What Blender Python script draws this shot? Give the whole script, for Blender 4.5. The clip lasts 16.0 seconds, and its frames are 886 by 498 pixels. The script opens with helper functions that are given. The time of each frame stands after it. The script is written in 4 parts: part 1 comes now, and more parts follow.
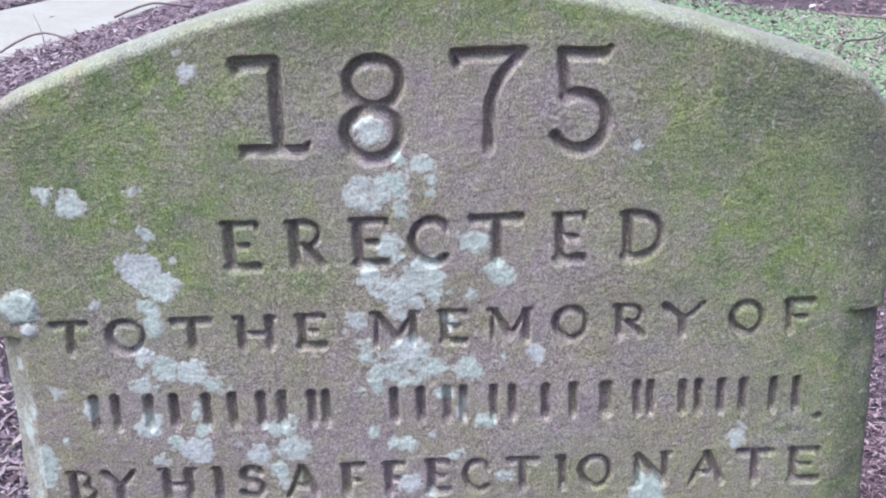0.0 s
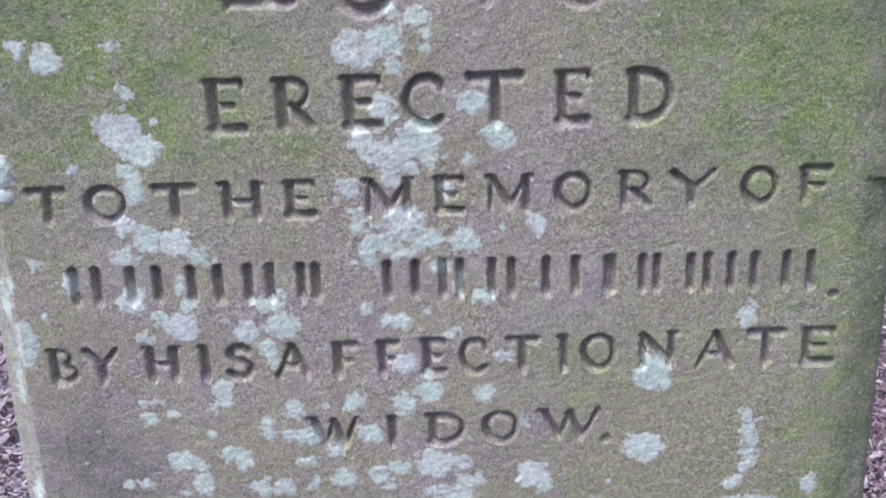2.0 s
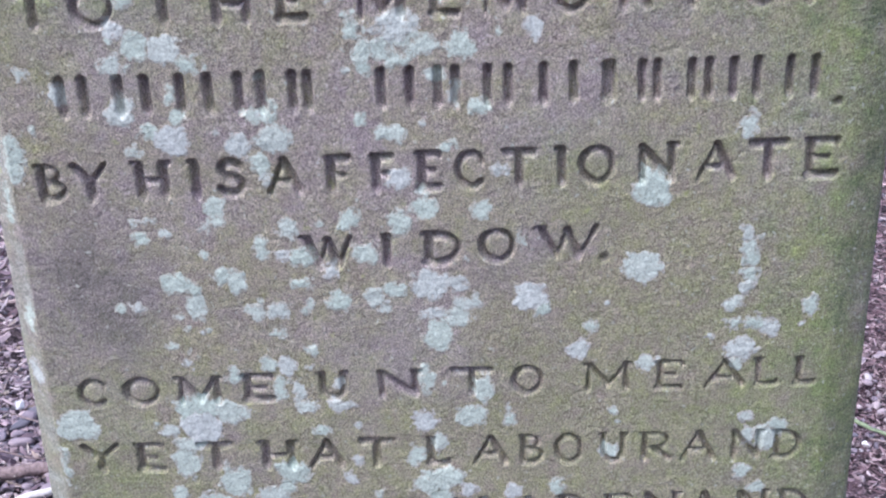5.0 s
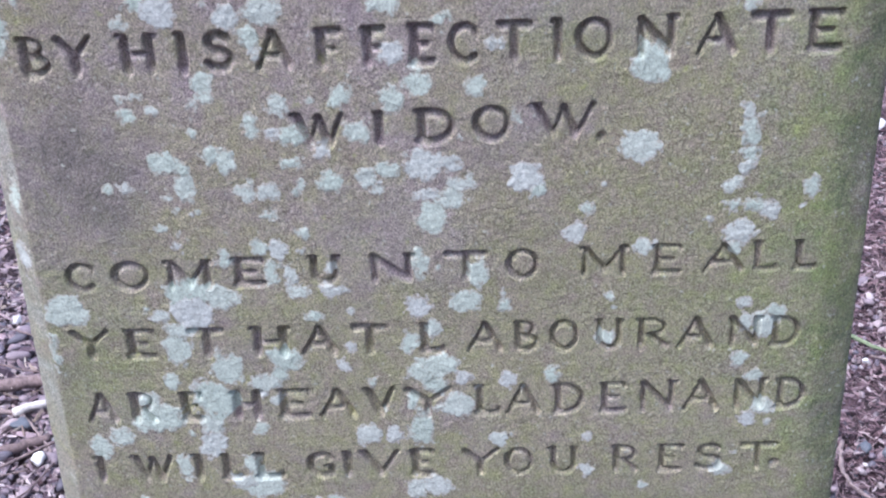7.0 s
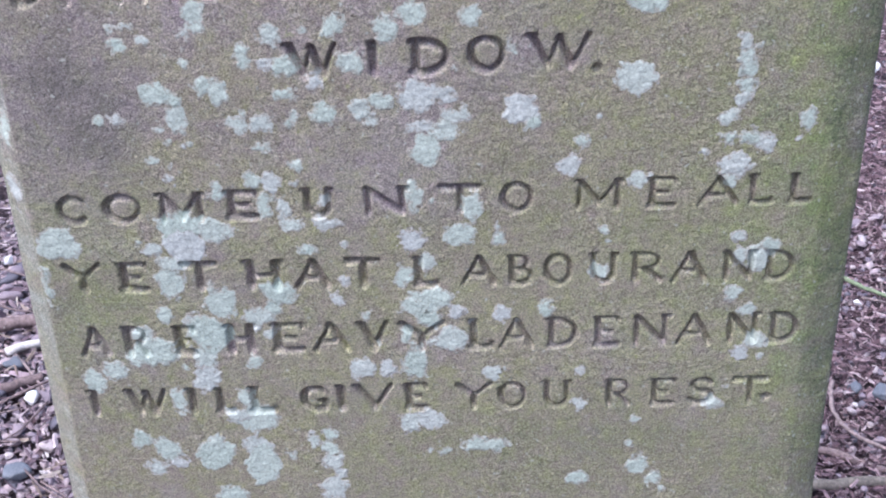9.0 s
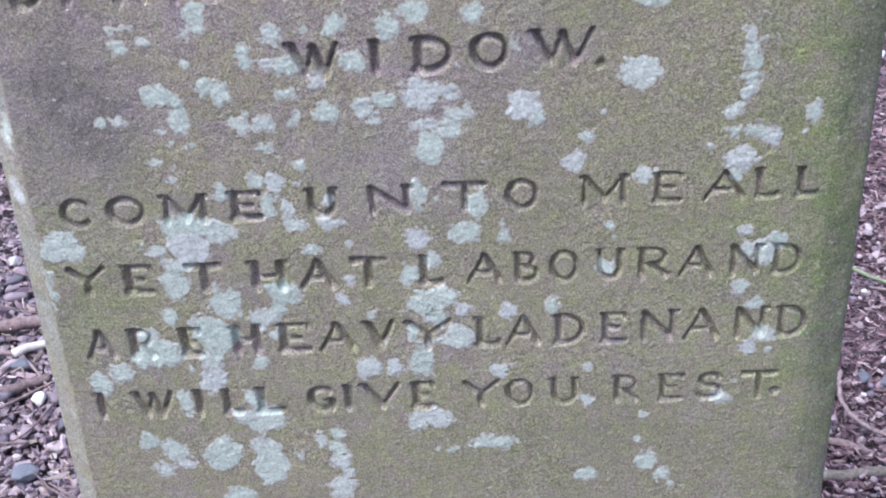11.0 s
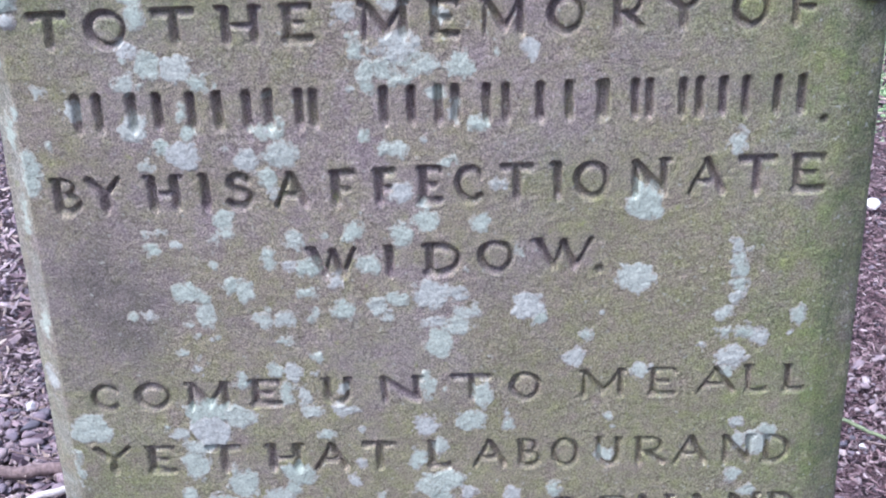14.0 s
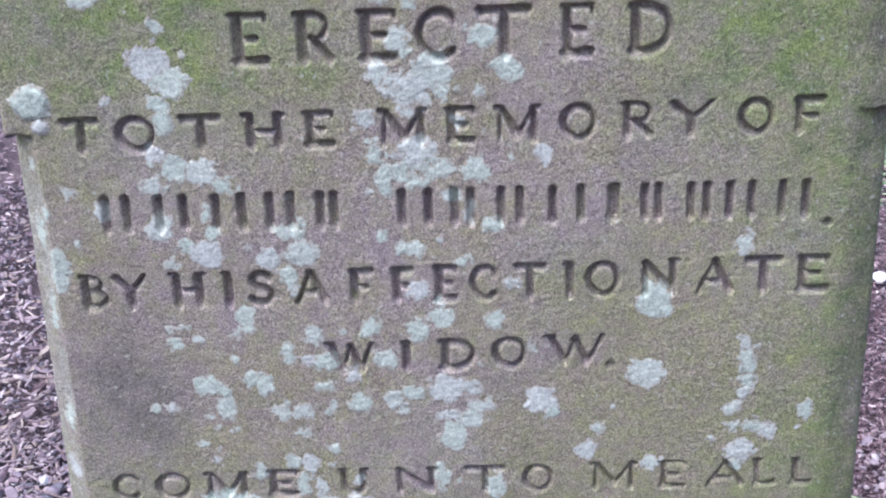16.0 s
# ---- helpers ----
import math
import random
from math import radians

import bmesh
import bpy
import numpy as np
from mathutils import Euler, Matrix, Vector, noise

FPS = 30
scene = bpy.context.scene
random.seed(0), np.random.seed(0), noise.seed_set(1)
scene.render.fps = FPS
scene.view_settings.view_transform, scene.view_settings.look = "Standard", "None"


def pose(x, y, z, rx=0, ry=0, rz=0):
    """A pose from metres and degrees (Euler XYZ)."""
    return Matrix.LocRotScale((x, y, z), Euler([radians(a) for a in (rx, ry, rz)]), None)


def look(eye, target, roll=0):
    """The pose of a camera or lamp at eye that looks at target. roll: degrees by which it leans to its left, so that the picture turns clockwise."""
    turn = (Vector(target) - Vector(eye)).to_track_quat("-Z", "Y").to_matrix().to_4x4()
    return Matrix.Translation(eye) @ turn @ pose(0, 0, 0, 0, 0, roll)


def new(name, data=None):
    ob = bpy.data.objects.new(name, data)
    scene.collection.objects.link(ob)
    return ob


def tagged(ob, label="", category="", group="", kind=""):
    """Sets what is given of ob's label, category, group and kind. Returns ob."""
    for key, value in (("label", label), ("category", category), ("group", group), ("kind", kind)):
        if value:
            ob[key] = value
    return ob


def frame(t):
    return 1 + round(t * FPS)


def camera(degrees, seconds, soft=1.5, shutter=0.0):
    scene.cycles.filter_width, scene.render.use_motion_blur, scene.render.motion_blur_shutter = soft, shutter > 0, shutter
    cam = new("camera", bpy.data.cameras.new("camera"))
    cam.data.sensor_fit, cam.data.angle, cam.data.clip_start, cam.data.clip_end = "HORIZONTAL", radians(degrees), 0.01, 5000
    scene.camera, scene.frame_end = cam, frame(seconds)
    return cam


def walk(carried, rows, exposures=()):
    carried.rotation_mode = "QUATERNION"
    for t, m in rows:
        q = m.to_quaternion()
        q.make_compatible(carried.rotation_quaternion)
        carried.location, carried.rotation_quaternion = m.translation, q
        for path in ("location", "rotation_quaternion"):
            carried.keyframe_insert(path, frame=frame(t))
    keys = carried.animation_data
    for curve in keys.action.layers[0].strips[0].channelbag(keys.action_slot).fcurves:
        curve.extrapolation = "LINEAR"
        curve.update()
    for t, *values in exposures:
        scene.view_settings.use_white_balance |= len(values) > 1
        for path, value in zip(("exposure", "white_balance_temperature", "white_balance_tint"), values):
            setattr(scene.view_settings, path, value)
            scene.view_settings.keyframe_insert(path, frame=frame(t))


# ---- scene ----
cam = camera(40.3, 16.0, 2.0, 0.5)
PATH = [
    (0, (0.046, -0.831, 1.37), (0.004, 1.037, 0.657), -2.5),
    (0.5, (0.046, -0.825, 1.347), (0.008, 1.042, 0.631), -2.6),
    (1, (0.056, -0.819, 1.317), (0.012, 1.045, 0.595), -2.8),
    (1.5, (0.058, -0.813, 1.294), (-0.002, 1.044, 0.552), -2.6),
    (2, (0.055, -0.814, 1.284), (-0.01, 1.033, 0.521), -2.5),
    (2.5, (0.058, -0.828, 1.275), (-0.011, 1.014, 0.499), -2.7),
    (3, (0.054, -0.837, 1.262), (-0.015, 1.002, 0.478), -3.0),
    (3.5, (0.058, -0.839, 1.239), (-0.012, 0.996, 0.446), -2.7),
    (4, (0.058, -0.835, 1.219), (-0.013, 0.993, 0.41), -2.7),
    (6.5, (0.063, -0.839, 1.14), (-0.026, 0.946, 0.244), -2.9),
    (7, (0.065, -0.839, 1.131), (-0.021, 0.932, 0.206), -2.8),
    (7.5, (0.069, -0.84, 1.121), (-0.011, 0.917, 0.168), -2.8),
    (8, (0.065, -0.841, 1.119), (-0.013, 0.902, 0.141), -2.4),
    (8.5, (0.063, -0.841, 1.119), (-0.012, 0.894, 0.126), -2.4),
    (11, (0.063, -0.834, 1.121), (-0.021, 0.889, 0.108), -3.5),
    (11.5, (0.066, -0.837, 1.14), (-0.016, 0.908, 0.165), -3.5),
    (12, (0.068, -0.844, 1.161), (-0.013, 0.923, 0.227), -3.5),
    (12.5, (0.064, -0.847, 1.171), (-0.022, 0.931, 0.26), -2.9),
    (13, (0.062, -0.854, 1.182), (-0.023, 0.939, 0.3), -2.5),
    (13.5, (0.065, -0.859, 1.194), (-0.021, 0.948, 0.341), -2.6),
    (14, (0.065, -0.864, 1.205), (-0.022, 0.949, 0.366), -2.8),
    (14.5, (0.059, -0.865, 1.212), (-0.028, 0.956, 0.389), -2.7),
    (15, (0.063, -0.866, 1.22), (-0.027, 0.962, 0.414), -2.9),
    (15.5, (0.062, -0.872, 1.233), (-0.034, 0.972, 0.464), -2.9),
    (16, (0.061, -0.88, 1.243), (-0.036, 0.973, 0.498), -2.7),
]
EXPOSURES = [(0.0, 1.61, 5420, 11), (16.0, 1.61, 5420, 12)]
walk(cam, [(t, look(eye, target, roll)) for t, eye, target, roll in PATH], EXPOSURES)

# ---- light: a bright, overcast sky, a little stronger from the left ----
world = bpy.data.worlds.new("overcast_sky")
scene.world = world
world.use_nodes = True
wn = world.node_tree.nodes
sky = wn.new("ShaderNodeTexSky")
sky.sky_type, sky.sun_disc = "NISHITA", False
SUN_UP, SUN_TURN = radians(66), radians(-130)
sky.sun_elevation, sky.sun_rotation = SUN_UP, SUN_TURN
sky.air_density, sky.dust_density, sky.ozone_density = 1.0, 6.0, 1.0
world.node_tree.links.new(sky.outputs[0], wn["Background"].inputs[0])
wn["Background"].inputs[1].default_value = 0.1
sun_data = bpy.data.lights.new("sun", "SUN")
sun_data.energy, sun_data.angle, sun_data.color = 1.2, radians(50), (1.0, 0.98, 0.96)
sun = new("sun", sun_data)
sun_way = Vector((math.sin(SUN_TURN) * math.cos(SUN_UP), math.cos(SUN_TURN) * math.cos(SUN_UP), math.sin(SUN_UP)))
sun.matrix_world = look(sun_way * 10, (0, 0, 0))


# ---- materials ----
def nodes_of(name, rough=0.9):
    m = bpy.data.materials.new(name)
    m.use_nodes = True
    n, l = m.node_tree.nodes, m.node_tree.links
    b = n["Principled BSDF"]
    b.inputs["Roughness"].default_value = rough
    b.inputs["Specular IOR Level"].default_value = 0.25
    return m, n, l, b


def place(n, kind="Object"):
    return n.new("ShaderNodeTexCoord").outputs[kind]


def noise_at(n, l, where, scale, detail=4.0, rough=0.6):
    t = n.new("ShaderNodeTexNoise")
    t.inputs["Scale"].default_value, t.inputs["Detail"].default_value, t.inputs["Roughness"].default_value = scale, detail, rough
    l.new(where, t.inputs["Vector"])
    return t.outputs["Fac"]


def ramp(n, l, value, *stops):
    r = n.new("ShaderNodeValToRGB")
    e = r.color_ramp.elements
    while len(e) < len(stops):
        e.new(0.5)
    for k, (at, colour) in zip(e, stops):
        k.position = at
        k.color = (*colour, 1) if isinstance(colour, tuple) else (colour, colour, colour, 1)
    l.new(value, r.inputs[0])
    return r.outputs[0]


def mix(n, l, fac, a, b, kind="MIX"):
    m = n.new("ShaderNodeMix")
    m.data_type, m.blend_type = "RGBA", kind
    for slot, value in ((m.inputs[0], fac), (m.inputs[6], a), (m.inputs[7], b)):
        if isinstance(value, (int, float)):
            slot.default_value = value
        elif isinstance(value, tuple):
            slot.default_value = (*value, 1)
        else:
            l.new(value, slot)
    return m.outputs[2]


def bump(n, l, b, value, strength, distance):
    k = n.new("ShaderNodeBump")
    k.inputs["Strength"].default_value, k.inputs["Distance"].default_value = strength, distance
    l.new(value, k.inputs["Height"])
    l.new(k.outputs[0], b.inputs["Normal"])


def attribute(n, name):
    a = n.new("ShaderNodeAttribute")
    a.attribute_name = name
    return a.outputs["Fac"]


def times(n, l, a, b):
    m = n.new("ShaderNodeMath")
    m.operation = "MULTIPLY"
    l.new(a, m.inputs[0])
    l.new(b, m.inputs[1])
    return m.outputs[0]


def sand_grain(n, l, w, c):
    """Quartz grains, dark pits and uneven weathering over a colour."""
    c = mix(n, l, 0.74, c, ramp(n, l, noise_at(n, l, w, 680, 3, 0.8), (0.33, 0.26), (0.5, 0.9), (0.66, 1.75)), "MULTIPLY")
    c = mix(n, l, 0.5, c, ramp(n, l, noise_at(n, l, w, 300, 3, 0.6), (0.28, 0.4), (0.42, 1.0), (0.7, 1.3)), "MULTIPLY")
    return mix(n, l, 0.24, c, ramp(n, l, noise_at(n, l, w, 130, 4, 0.7), (0.35, 0.55), (0.65, 1.35)), "MULTIPLY")


def stone_material():
    m, n, l, b = nodes_of("weathered_sandstone", 0.95)
    w = place(n)
    olive = ramp(n, l, noise_at(n, l, w, 60, 4, 0.7), (0.34, (0.285, 0.23, 0.19)), (0.52, (0.295, 0.258, 0.18)), (0.68, (0.31, 0.285, 0.16)))
    rose = ramp(n, l, noise_at(n, l, w, 48, 4, 0.7), (0.32, (0.27, 0.21, 0.225)), (0.5, (0.325, 0.265, 0.255)), (0.68, (0.33, 0.295, 0.22)))
    drift = n.new("ShaderNodeMath")
    drift.operation = "ADD"
    l.new(noise_at(n, l, w, 16, 6, 0.7), drift.inputs[0])
    l.new(attribute(n, "rosy"), drift.inputs[1])
    c = mix(n, l, ramp(n, l, drift.outputs[0], (0.44, 0.05), (0.66, 0.95)), olive, rose)
    patchy = times(n, l, attribute(n, "algae"), ramp(n, l, noise_at(n, l, w, 60, 6, 0.75), (0.3, 0.3), (0.58, 1.0)))
    green = ramp(n, l, noise_at(n, l, w, 22, 6, 0.7), (0.33, (0.125, 0.16, 0.08)), (0.5, (0.185, 0.23, 0.088)), (0.68, (0.25, 0.29, 0.09)))
    c = mix(n, l, patchy, c, green)
    c = mix(n, l, attribute(n, "grime_shade"), c, (0.135, 0.12, 0.105))
    # pale lichen tone, with the brighter light of bevel and top painted in
    c = mix(n, l, attribute(n, "lit_film"), c, ramp(n, l, noise_at(n, l, w, 30, 5, 0.7), (0.35, (0.27, 0.265, 0.215)), (0.65, (0.37, 0.36, 0.33))))
    c = sand_grain(n, l, w, c)
    # pale and yellowish specks of young lichen
    c = mix(n, l, ramp(n, l, noise_at(n, l, w, 210, 2, 0.5), (0.65, 0.0), (0.72, 0.7)), c, (0.42, 0.42, 0.36))
    c = mix(n, l, times(n, l, ramp(n, l, noise_at(n, l, w, 95, 3, 0.6), (0.62, 0.0), (0.72, 0.6)), ramp(n, l, noise_at(n, l, w, 7, 3), (0.42, 0.1), (0.6, 1.0))), c, (0.3, 0.32, 0.12))
    l.new(c, b.inputs["Base Color"])
    bump(n, l, b, noise_at(n, l, w, 560, 5, 0.8), 0.9, 0.0014)
    return m


def tinted(name, stops, scale, rough=0.9, speckle=400, amount=0.5, relief=0.001):
    """A material whose pieces differ: the ramp is read by each piece's own random number, with grain over it."""
    m, n, l, b = nodes_of(name, rough)
    w = place(n)
    info = n.new("ShaderNodeObjectInfo")
    island = n.new("ShaderNodeNewGeometry")
    add = n.new("ShaderNodeMath")
    add.operation = "ADD"
    wrap = n.new("ShaderNodeMath")
    wrap.operation = "FRACT"
    l.new(info.outputs["Random"], add.inputs[0])
    l.new(island.outputs["Random Per Island"], add.inputs[1])
    l.new(add.outputs[0], wrap.inputs[0])
    c = ramp(n, l, wrap.outputs[0], *stops)
    c = mix(n, l, amount, c, ramp(n, l, noise_at(n, l, w, speckle, 4, 0.7), (0.3, 0.45), (0.7, 1.5)), "MULTIPLY")
    c = mix(n, l, amount * 0.8, c, ramp(n, l, noise_at(n, l, w, scale, 4), (0.3, 0.6), (0.7, 1.3)), "MULTIPLY")
    l.new(c, b.inputs["Base Color"])
    bump(n, l, b, noise_at(n, l, w, speckle, 4), 0.5, relief)
    return m


def ground_material():
    m, n, l, b = nodes_of("dark_leaf_mould", 0.95)
    w = place(n)
    c = ramp(n, l, noise_at(n, l, w, 3, 6), (0.3, (0.05, 0.036, 0.04)), (0.6, (0.1, 0.072, 0.078)), (0.75, (0.14, 0.105, 0.1)))
    c = mix(n, l, 0.7, c, ramp(n, l, noise_at(n, l, w, 110, 5, 0.75), (0.35, 0.35), (0.7, 1.9)), "MULTIPLY")
    l.new(c, b.inputs["Base Color"])
    bump(n, l, b, noise_at(n, l, w, 90, 6, 0.7), 1.0, 0.01)
    return m


def concrete_material():
    m, n, l, b = nodes_of("pale_worn_concrete", 0.85)
    w = place(n)
    c = ramp(n, l, noise_at(n, l, w, 2.5, 6), (0.3, (0.27, 0.25, 0.21)), (0.7, (0.335, 0.315, 0.27)))
    c = mix(n, l, 0.5, c, ramp(n, l, noise_at(n, l, w, 60, 5, 0.7), (0.3, 0.7), (0.7, 1.2)), "MULTIPLY")
    l.new(c, b.inputs["Base Color"])
    bump(n, l, b, noise_at(n, l, w, 120, 5), 0.4, 0.003)
    return m


STONE = stone_material()
def lichen_material():
    """A pale crust, thin enough in places for the stone's own tone to come through."""
    m = tinted("crustose_lichen", ((0.0, (0.4, 0.445, 0.38)), (0.5, (0.435, 0.47, 0.405)), (0.8, (0.445, 0.46, 0.415)), (1.0, (0.46, 0.465, 0.435))), 110, 0.95, 480, 0.62, 0.0003)
    n, l = m.node_tree.nodes, m.node_tree.links
    p = n["Principled BSDF"]
    was = p.inputs["Base Color"].links[0].from_socket
    w = place(n)
    cover = n.new("ShaderNodeAttribute")
    cover.attribute_name = "cover"
    grain = noise_at(n, l, w, 300, 4, 0.75)
    dense = n.new("ShaderNodeMath")
    dense.operation = "MULTIPLY_ADD"
    dense.inputs[1].default_value = 0.42
    l.new(cover.outputs["Fac"], dense.inputs[0])
    l.new(grain, dense.inputs[2])
    stone = sand_grain(n, l, w, mix(n, l, noise_at(n, l, w, 16, 6, 0.7), (0.29, 0.265, 0.185), (0.315, 0.255, 0.245)))
    c = mix(n, l, ramp(n, l, dense.outputs[0], (0.46, 0.0), (0.8, 0.95)), stone, was)
    l.new(c, p.inputs["Base Color"])
    return m


LICHEN = lichen_material()
PEBBLE = tinted("river_pebbles", ((0.0, (0.11, 0.1, 0.12)), (0.3, (0.19, 0.152, 0.18)), (0.6, (0.26, 0.203, 0.22)), (0.85, (0.33, 0.26, 0.265)), (0.97, (0.4, 0.335, 0.33)), (1.0, (0.53, 0.49, 0.48))), 30, 0.7)
BARK = tinted("bark_chips", ((0.0, (0.055, 0.032, 0.038)), (0.35, (0.125, 0.078, 0.09)), (0.7, (0.21, 0.142, 0.155)), (0.93, (0.3, 0.22, 0.23)), (1.0, (0.42, 0.35, 0.35))), 40, 0.85)
DRY_BARK = tinted("dry_wood_chips", ((0.0, (0.1, 0.066, 0.082)), (0.4, (0.21, 0.15, 0.17)), (0.75, (0.31, 0.235, 0.25)), (1.0, (0.48, 0.4, 0.4))), 40, 0.85)
WOOD = tinted("dry_twig_wood", ((0.0, (0.12, 0.085, 0.085)), (0.6, (0.2, 0.145, 0.14)), (1.0, (0.28, 0.215, 0.205))), 50, 0.85, 180, 0.8, 0.002)
MOSSY_WOOD = tinted("mossy_dark_bark", ((0.0, (0.12, 0.1, 0.085)), (1.0, (0.17, 0.145, 0.125))), 45, 0.9, 160, 0.9, 0.002)
PALE_WOOD = tinted("bleached_wood", ((0.0, (0.5, 0.45, 0.42)), (1.0, (0.62, 0.57, 0.54))), 50, 0.8)
GREEN_WOOD = tinted("mossy_green_bark", ((0.0, (0.17, 0.2, 0.12)), (1.0, (0.23, 0.26, 0.16))), 60, 0.85)
LEAF = tinted("green_blades", ((0.0, (0.15, 0.235, 0.11)), (0.6, (0.22, 0.315, 0.165)), (1.0, (0.3, 0.365, 0.225))), 20, 0.7)
DEBRIS = tinted("dry_leaf_litter", ((0.0, (0.18, 0.13, 0.11)), (0.5, (0.31, 0.245, 0.205)), (1.0, (0.45, 0.385, 0.34))), 30, 0.85)
GROUND = ground_material()
CONCRETE = concrete_material()


# ---- building helpers ----
def mesh_of(name, verts, faces, material, smooth=True):
    me = bpy.data.meshes.new(name)
    verts = np.asarray(verts, dtype=np.float32)
    flat = [np.asarray(f, dtype=np.int32) for f in (faces if isinstance(faces, list) else [faces]) if len(f)]
    me.vertices.add(len(verts))
    me.vertices.foreach_set("co", verts.ravel())
    sizes = np.concatenate([np.full(len(f), f.shape[1], dtype=np.int32) for f in flat])
    loops = np.concatenate([f.ravel() for f in flat])
    me.loops.add(len(loops))
    me.loops.foreach_set("vertex_index", loops)
    me.polygons.add(len(sizes))
    me.polygons.foreach_set("loop_start", np.concatenate([[0], np.cumsum(sizes)[:-1]]).astype(np.int32))
    me.update(calc_edges=True)
    me.polygons.foreach_set("use_smooth", np.full(len(sizes), smooth))
    me.materials.append(material)
    me.update()
    me.validate()
    return me


def part(name, mesh, parent, label=""):
    ob = new(name, mesh)
    ob.parent = parent
    if label:
        tagged(ob, label)
    return ob


def fractal(shape, cell, rng, octaves=3, gain=0.5):
    """A smooth random field of about -1 to 1 on a grid of that shape; cell: grid steps between its coarsest knots."""
    out, total, amp = np.zeros(shape, dtype=np.float32), 0.0, 1.0
    for _ in range(octaves):
        r, c = int(shape[0] / cell) + 3, int(shape[1] / cell) + 3
        knots = rng.uniform(-1, 1, (r, c)).astype(np.float32)
        y, x = np.arange(shape[0]) / cell, np.arange(shape[1]) / cell
        yi, xi = y.astype(int), x.astype(int)
        fy, fx = y - yi, x - xi
        fy, fx = (fy * fy * (3 - 2 * fy))[:, None], (fx * fx * (3 - 2 * fx))[None, :]
        k = knots[yi][:, xi] * (1 - fy) * (1 - fx) + knots[yi + 1][:, xi] * fy * (1 - fx)
        k += knots[yi][:, xi + 1] * (1 - fy) * fx + knots[yi + 1][:, xi + 1] * fy * fx
        out += amp * k
        total += amp
        amp *= gain
        cell = max(cell / 2, 1.01)
    return out / total * 1.6


def smooth_step(a, b, v):
    t = np.clip((v - a) / (b - a), 0, 1)
    return t * t * (3 - 2 * t)


def ground_z(x, y=0.0):
    return -0.03 - 0.095 * 5 * np.tanh(np.asarray(x) / 5)


# ---- ground ----
def build_ground():
    rng = np.random.default_rng(3)
    near = np.concatenate([-np.geomspace(400, 4, 12), np.linspace(-3.6, 3.6, 181), np.geomspace(4, 400, 12)])
    far = np.concatenate([-np.geomspace(400, 3, 12), np.linspace(-2.6, 9.6, 245), np.geomspace(10, 400, 12)])
    x, y = np.meshgrid(near, far)
    rough = fractal(x.shape, 12, rng, 4, 0.6) * 0.012 * (np.hypot(x, y - 3) < 9)
    z = ground_z(x) + rough - 0.006
    i = np.arange(x.size).reshape(x.shape)
    quads = np.stack([i[:-1, :-1], i[:-1, 1:], i[1:, 1:], i[1:, :-1]], -1).reshape(-1, 4)
    ob = new("ground", mesh_of("ground", np.stack([x, y, z], -1).reshape(-1, 3), quads, GROUND))
    return tagged(ob, "dark leaf mould and bare soil around the gravestone", "ground", kind="structure")


ground = build_ground()


def build_path():
    """The pale footpath behind the stone: a long worn slab with uneven edges."""
    rng = np.random.default_rng(5)
    a, along, wide = Vector((-2.3, 5.23)), Vector((0.27, 0.963)), 0.78
    across = Vector((-along.y, along.x))
    s = np.linspace(-9, 22, 240)
    edge0 = fractal((1, 240), 9, rng, 3)[0] * 0.04
    edge1 = fractal((1, 240), 9, rng, 3)[0] * 0.05 + wide
    rows = []
    for lift, inset in ((-0.05, 0.0), (0.0, 0.0), (0.006, 0.012)):
        rows.append((edge0 + inset, lift))
    for lift, inset in ((0.006, 0.012), (0.0, 0.0), (-0.05, 0.0)):
        rows.append((edge1 - inset, lift))
    verts = []
    for off, lift in rows:
        px, py = a.x + along.x * s + across.x * off, a.y + along.y * s + across.y * off
        verts.append(np.stack([px, py, ground_z(px) + lift], -1))
    i = np.arange(len(rows) * 240).reshape(len(rows), 240)
    quads = np.stack([i[:-1, :-1], i[1:, :-1], i[1:, 1:], i[:-1, 1:]], -1).reshape(-1, 4)[:, ::-1]
    ob = new("footpath", mesh_of("footpath", np.concatenate(verts), quads, CONCRETE, False))
    tagged(ob, "pale worn concrete footpath behind the gravestone", "path", kind="structure")


build_path()

# ---- the gravestone ----
LEFT, RIGHT, THICK, FOOT = -0.32, 0.357, 0.062, -0.16
MIDDLE, HALF = 0.018, 0.338


def arch(x):
    u = np.abs((x - MIDDLE) / HALF)
    return 1.25 - 0.09 * u ** 1.55 - 3.5 * np.maximum(0, u - 0.9) ** 2


rng = np.random.default_rng(11)
STEP = 0.00112
cols = np.linspace(LEFT, RIGHT, int((RIGHT - LEFT) / STEP) + 1)
low = np.concatenate([np.linspace(FOOT, 0.33, 26)[:-1], np.arange(0.33, 1.12, STEP)])
high = np.linspace(0, 1, 128)[1:]
top = arch(cols)
X = np.broadcast_to(cols, (len(low) + len(high), len(cols))).copy()
Z = np.concatenate([np.broadcast_to(low[:, None], (len(low), len(cols))), 1.12 + high[:, None] * (top - 1.12)[None, :]])
# the stone widens towards its foot on one side
SPLAY = 0.0155 * np.clip((0.99 - Z) / 0.62, 0, 1.6)
X = np.where(X < -0.293, -0.293 + (X + 0.293) * (1 + SPLAY / 0.027), X)
shape = X.shape
ROW = np.clip(np.rint((Z - 0.3) / STEP), 0, 899).astype(int)
COL = np.broadcast_to(np.arange(len(cols)), shape)


def field(cell, octaves, gain):
    """A random field over the face, even in metres."""
    return fractal((900, len(cols)), cell, rng, octaves, gain)[ROW, COL]


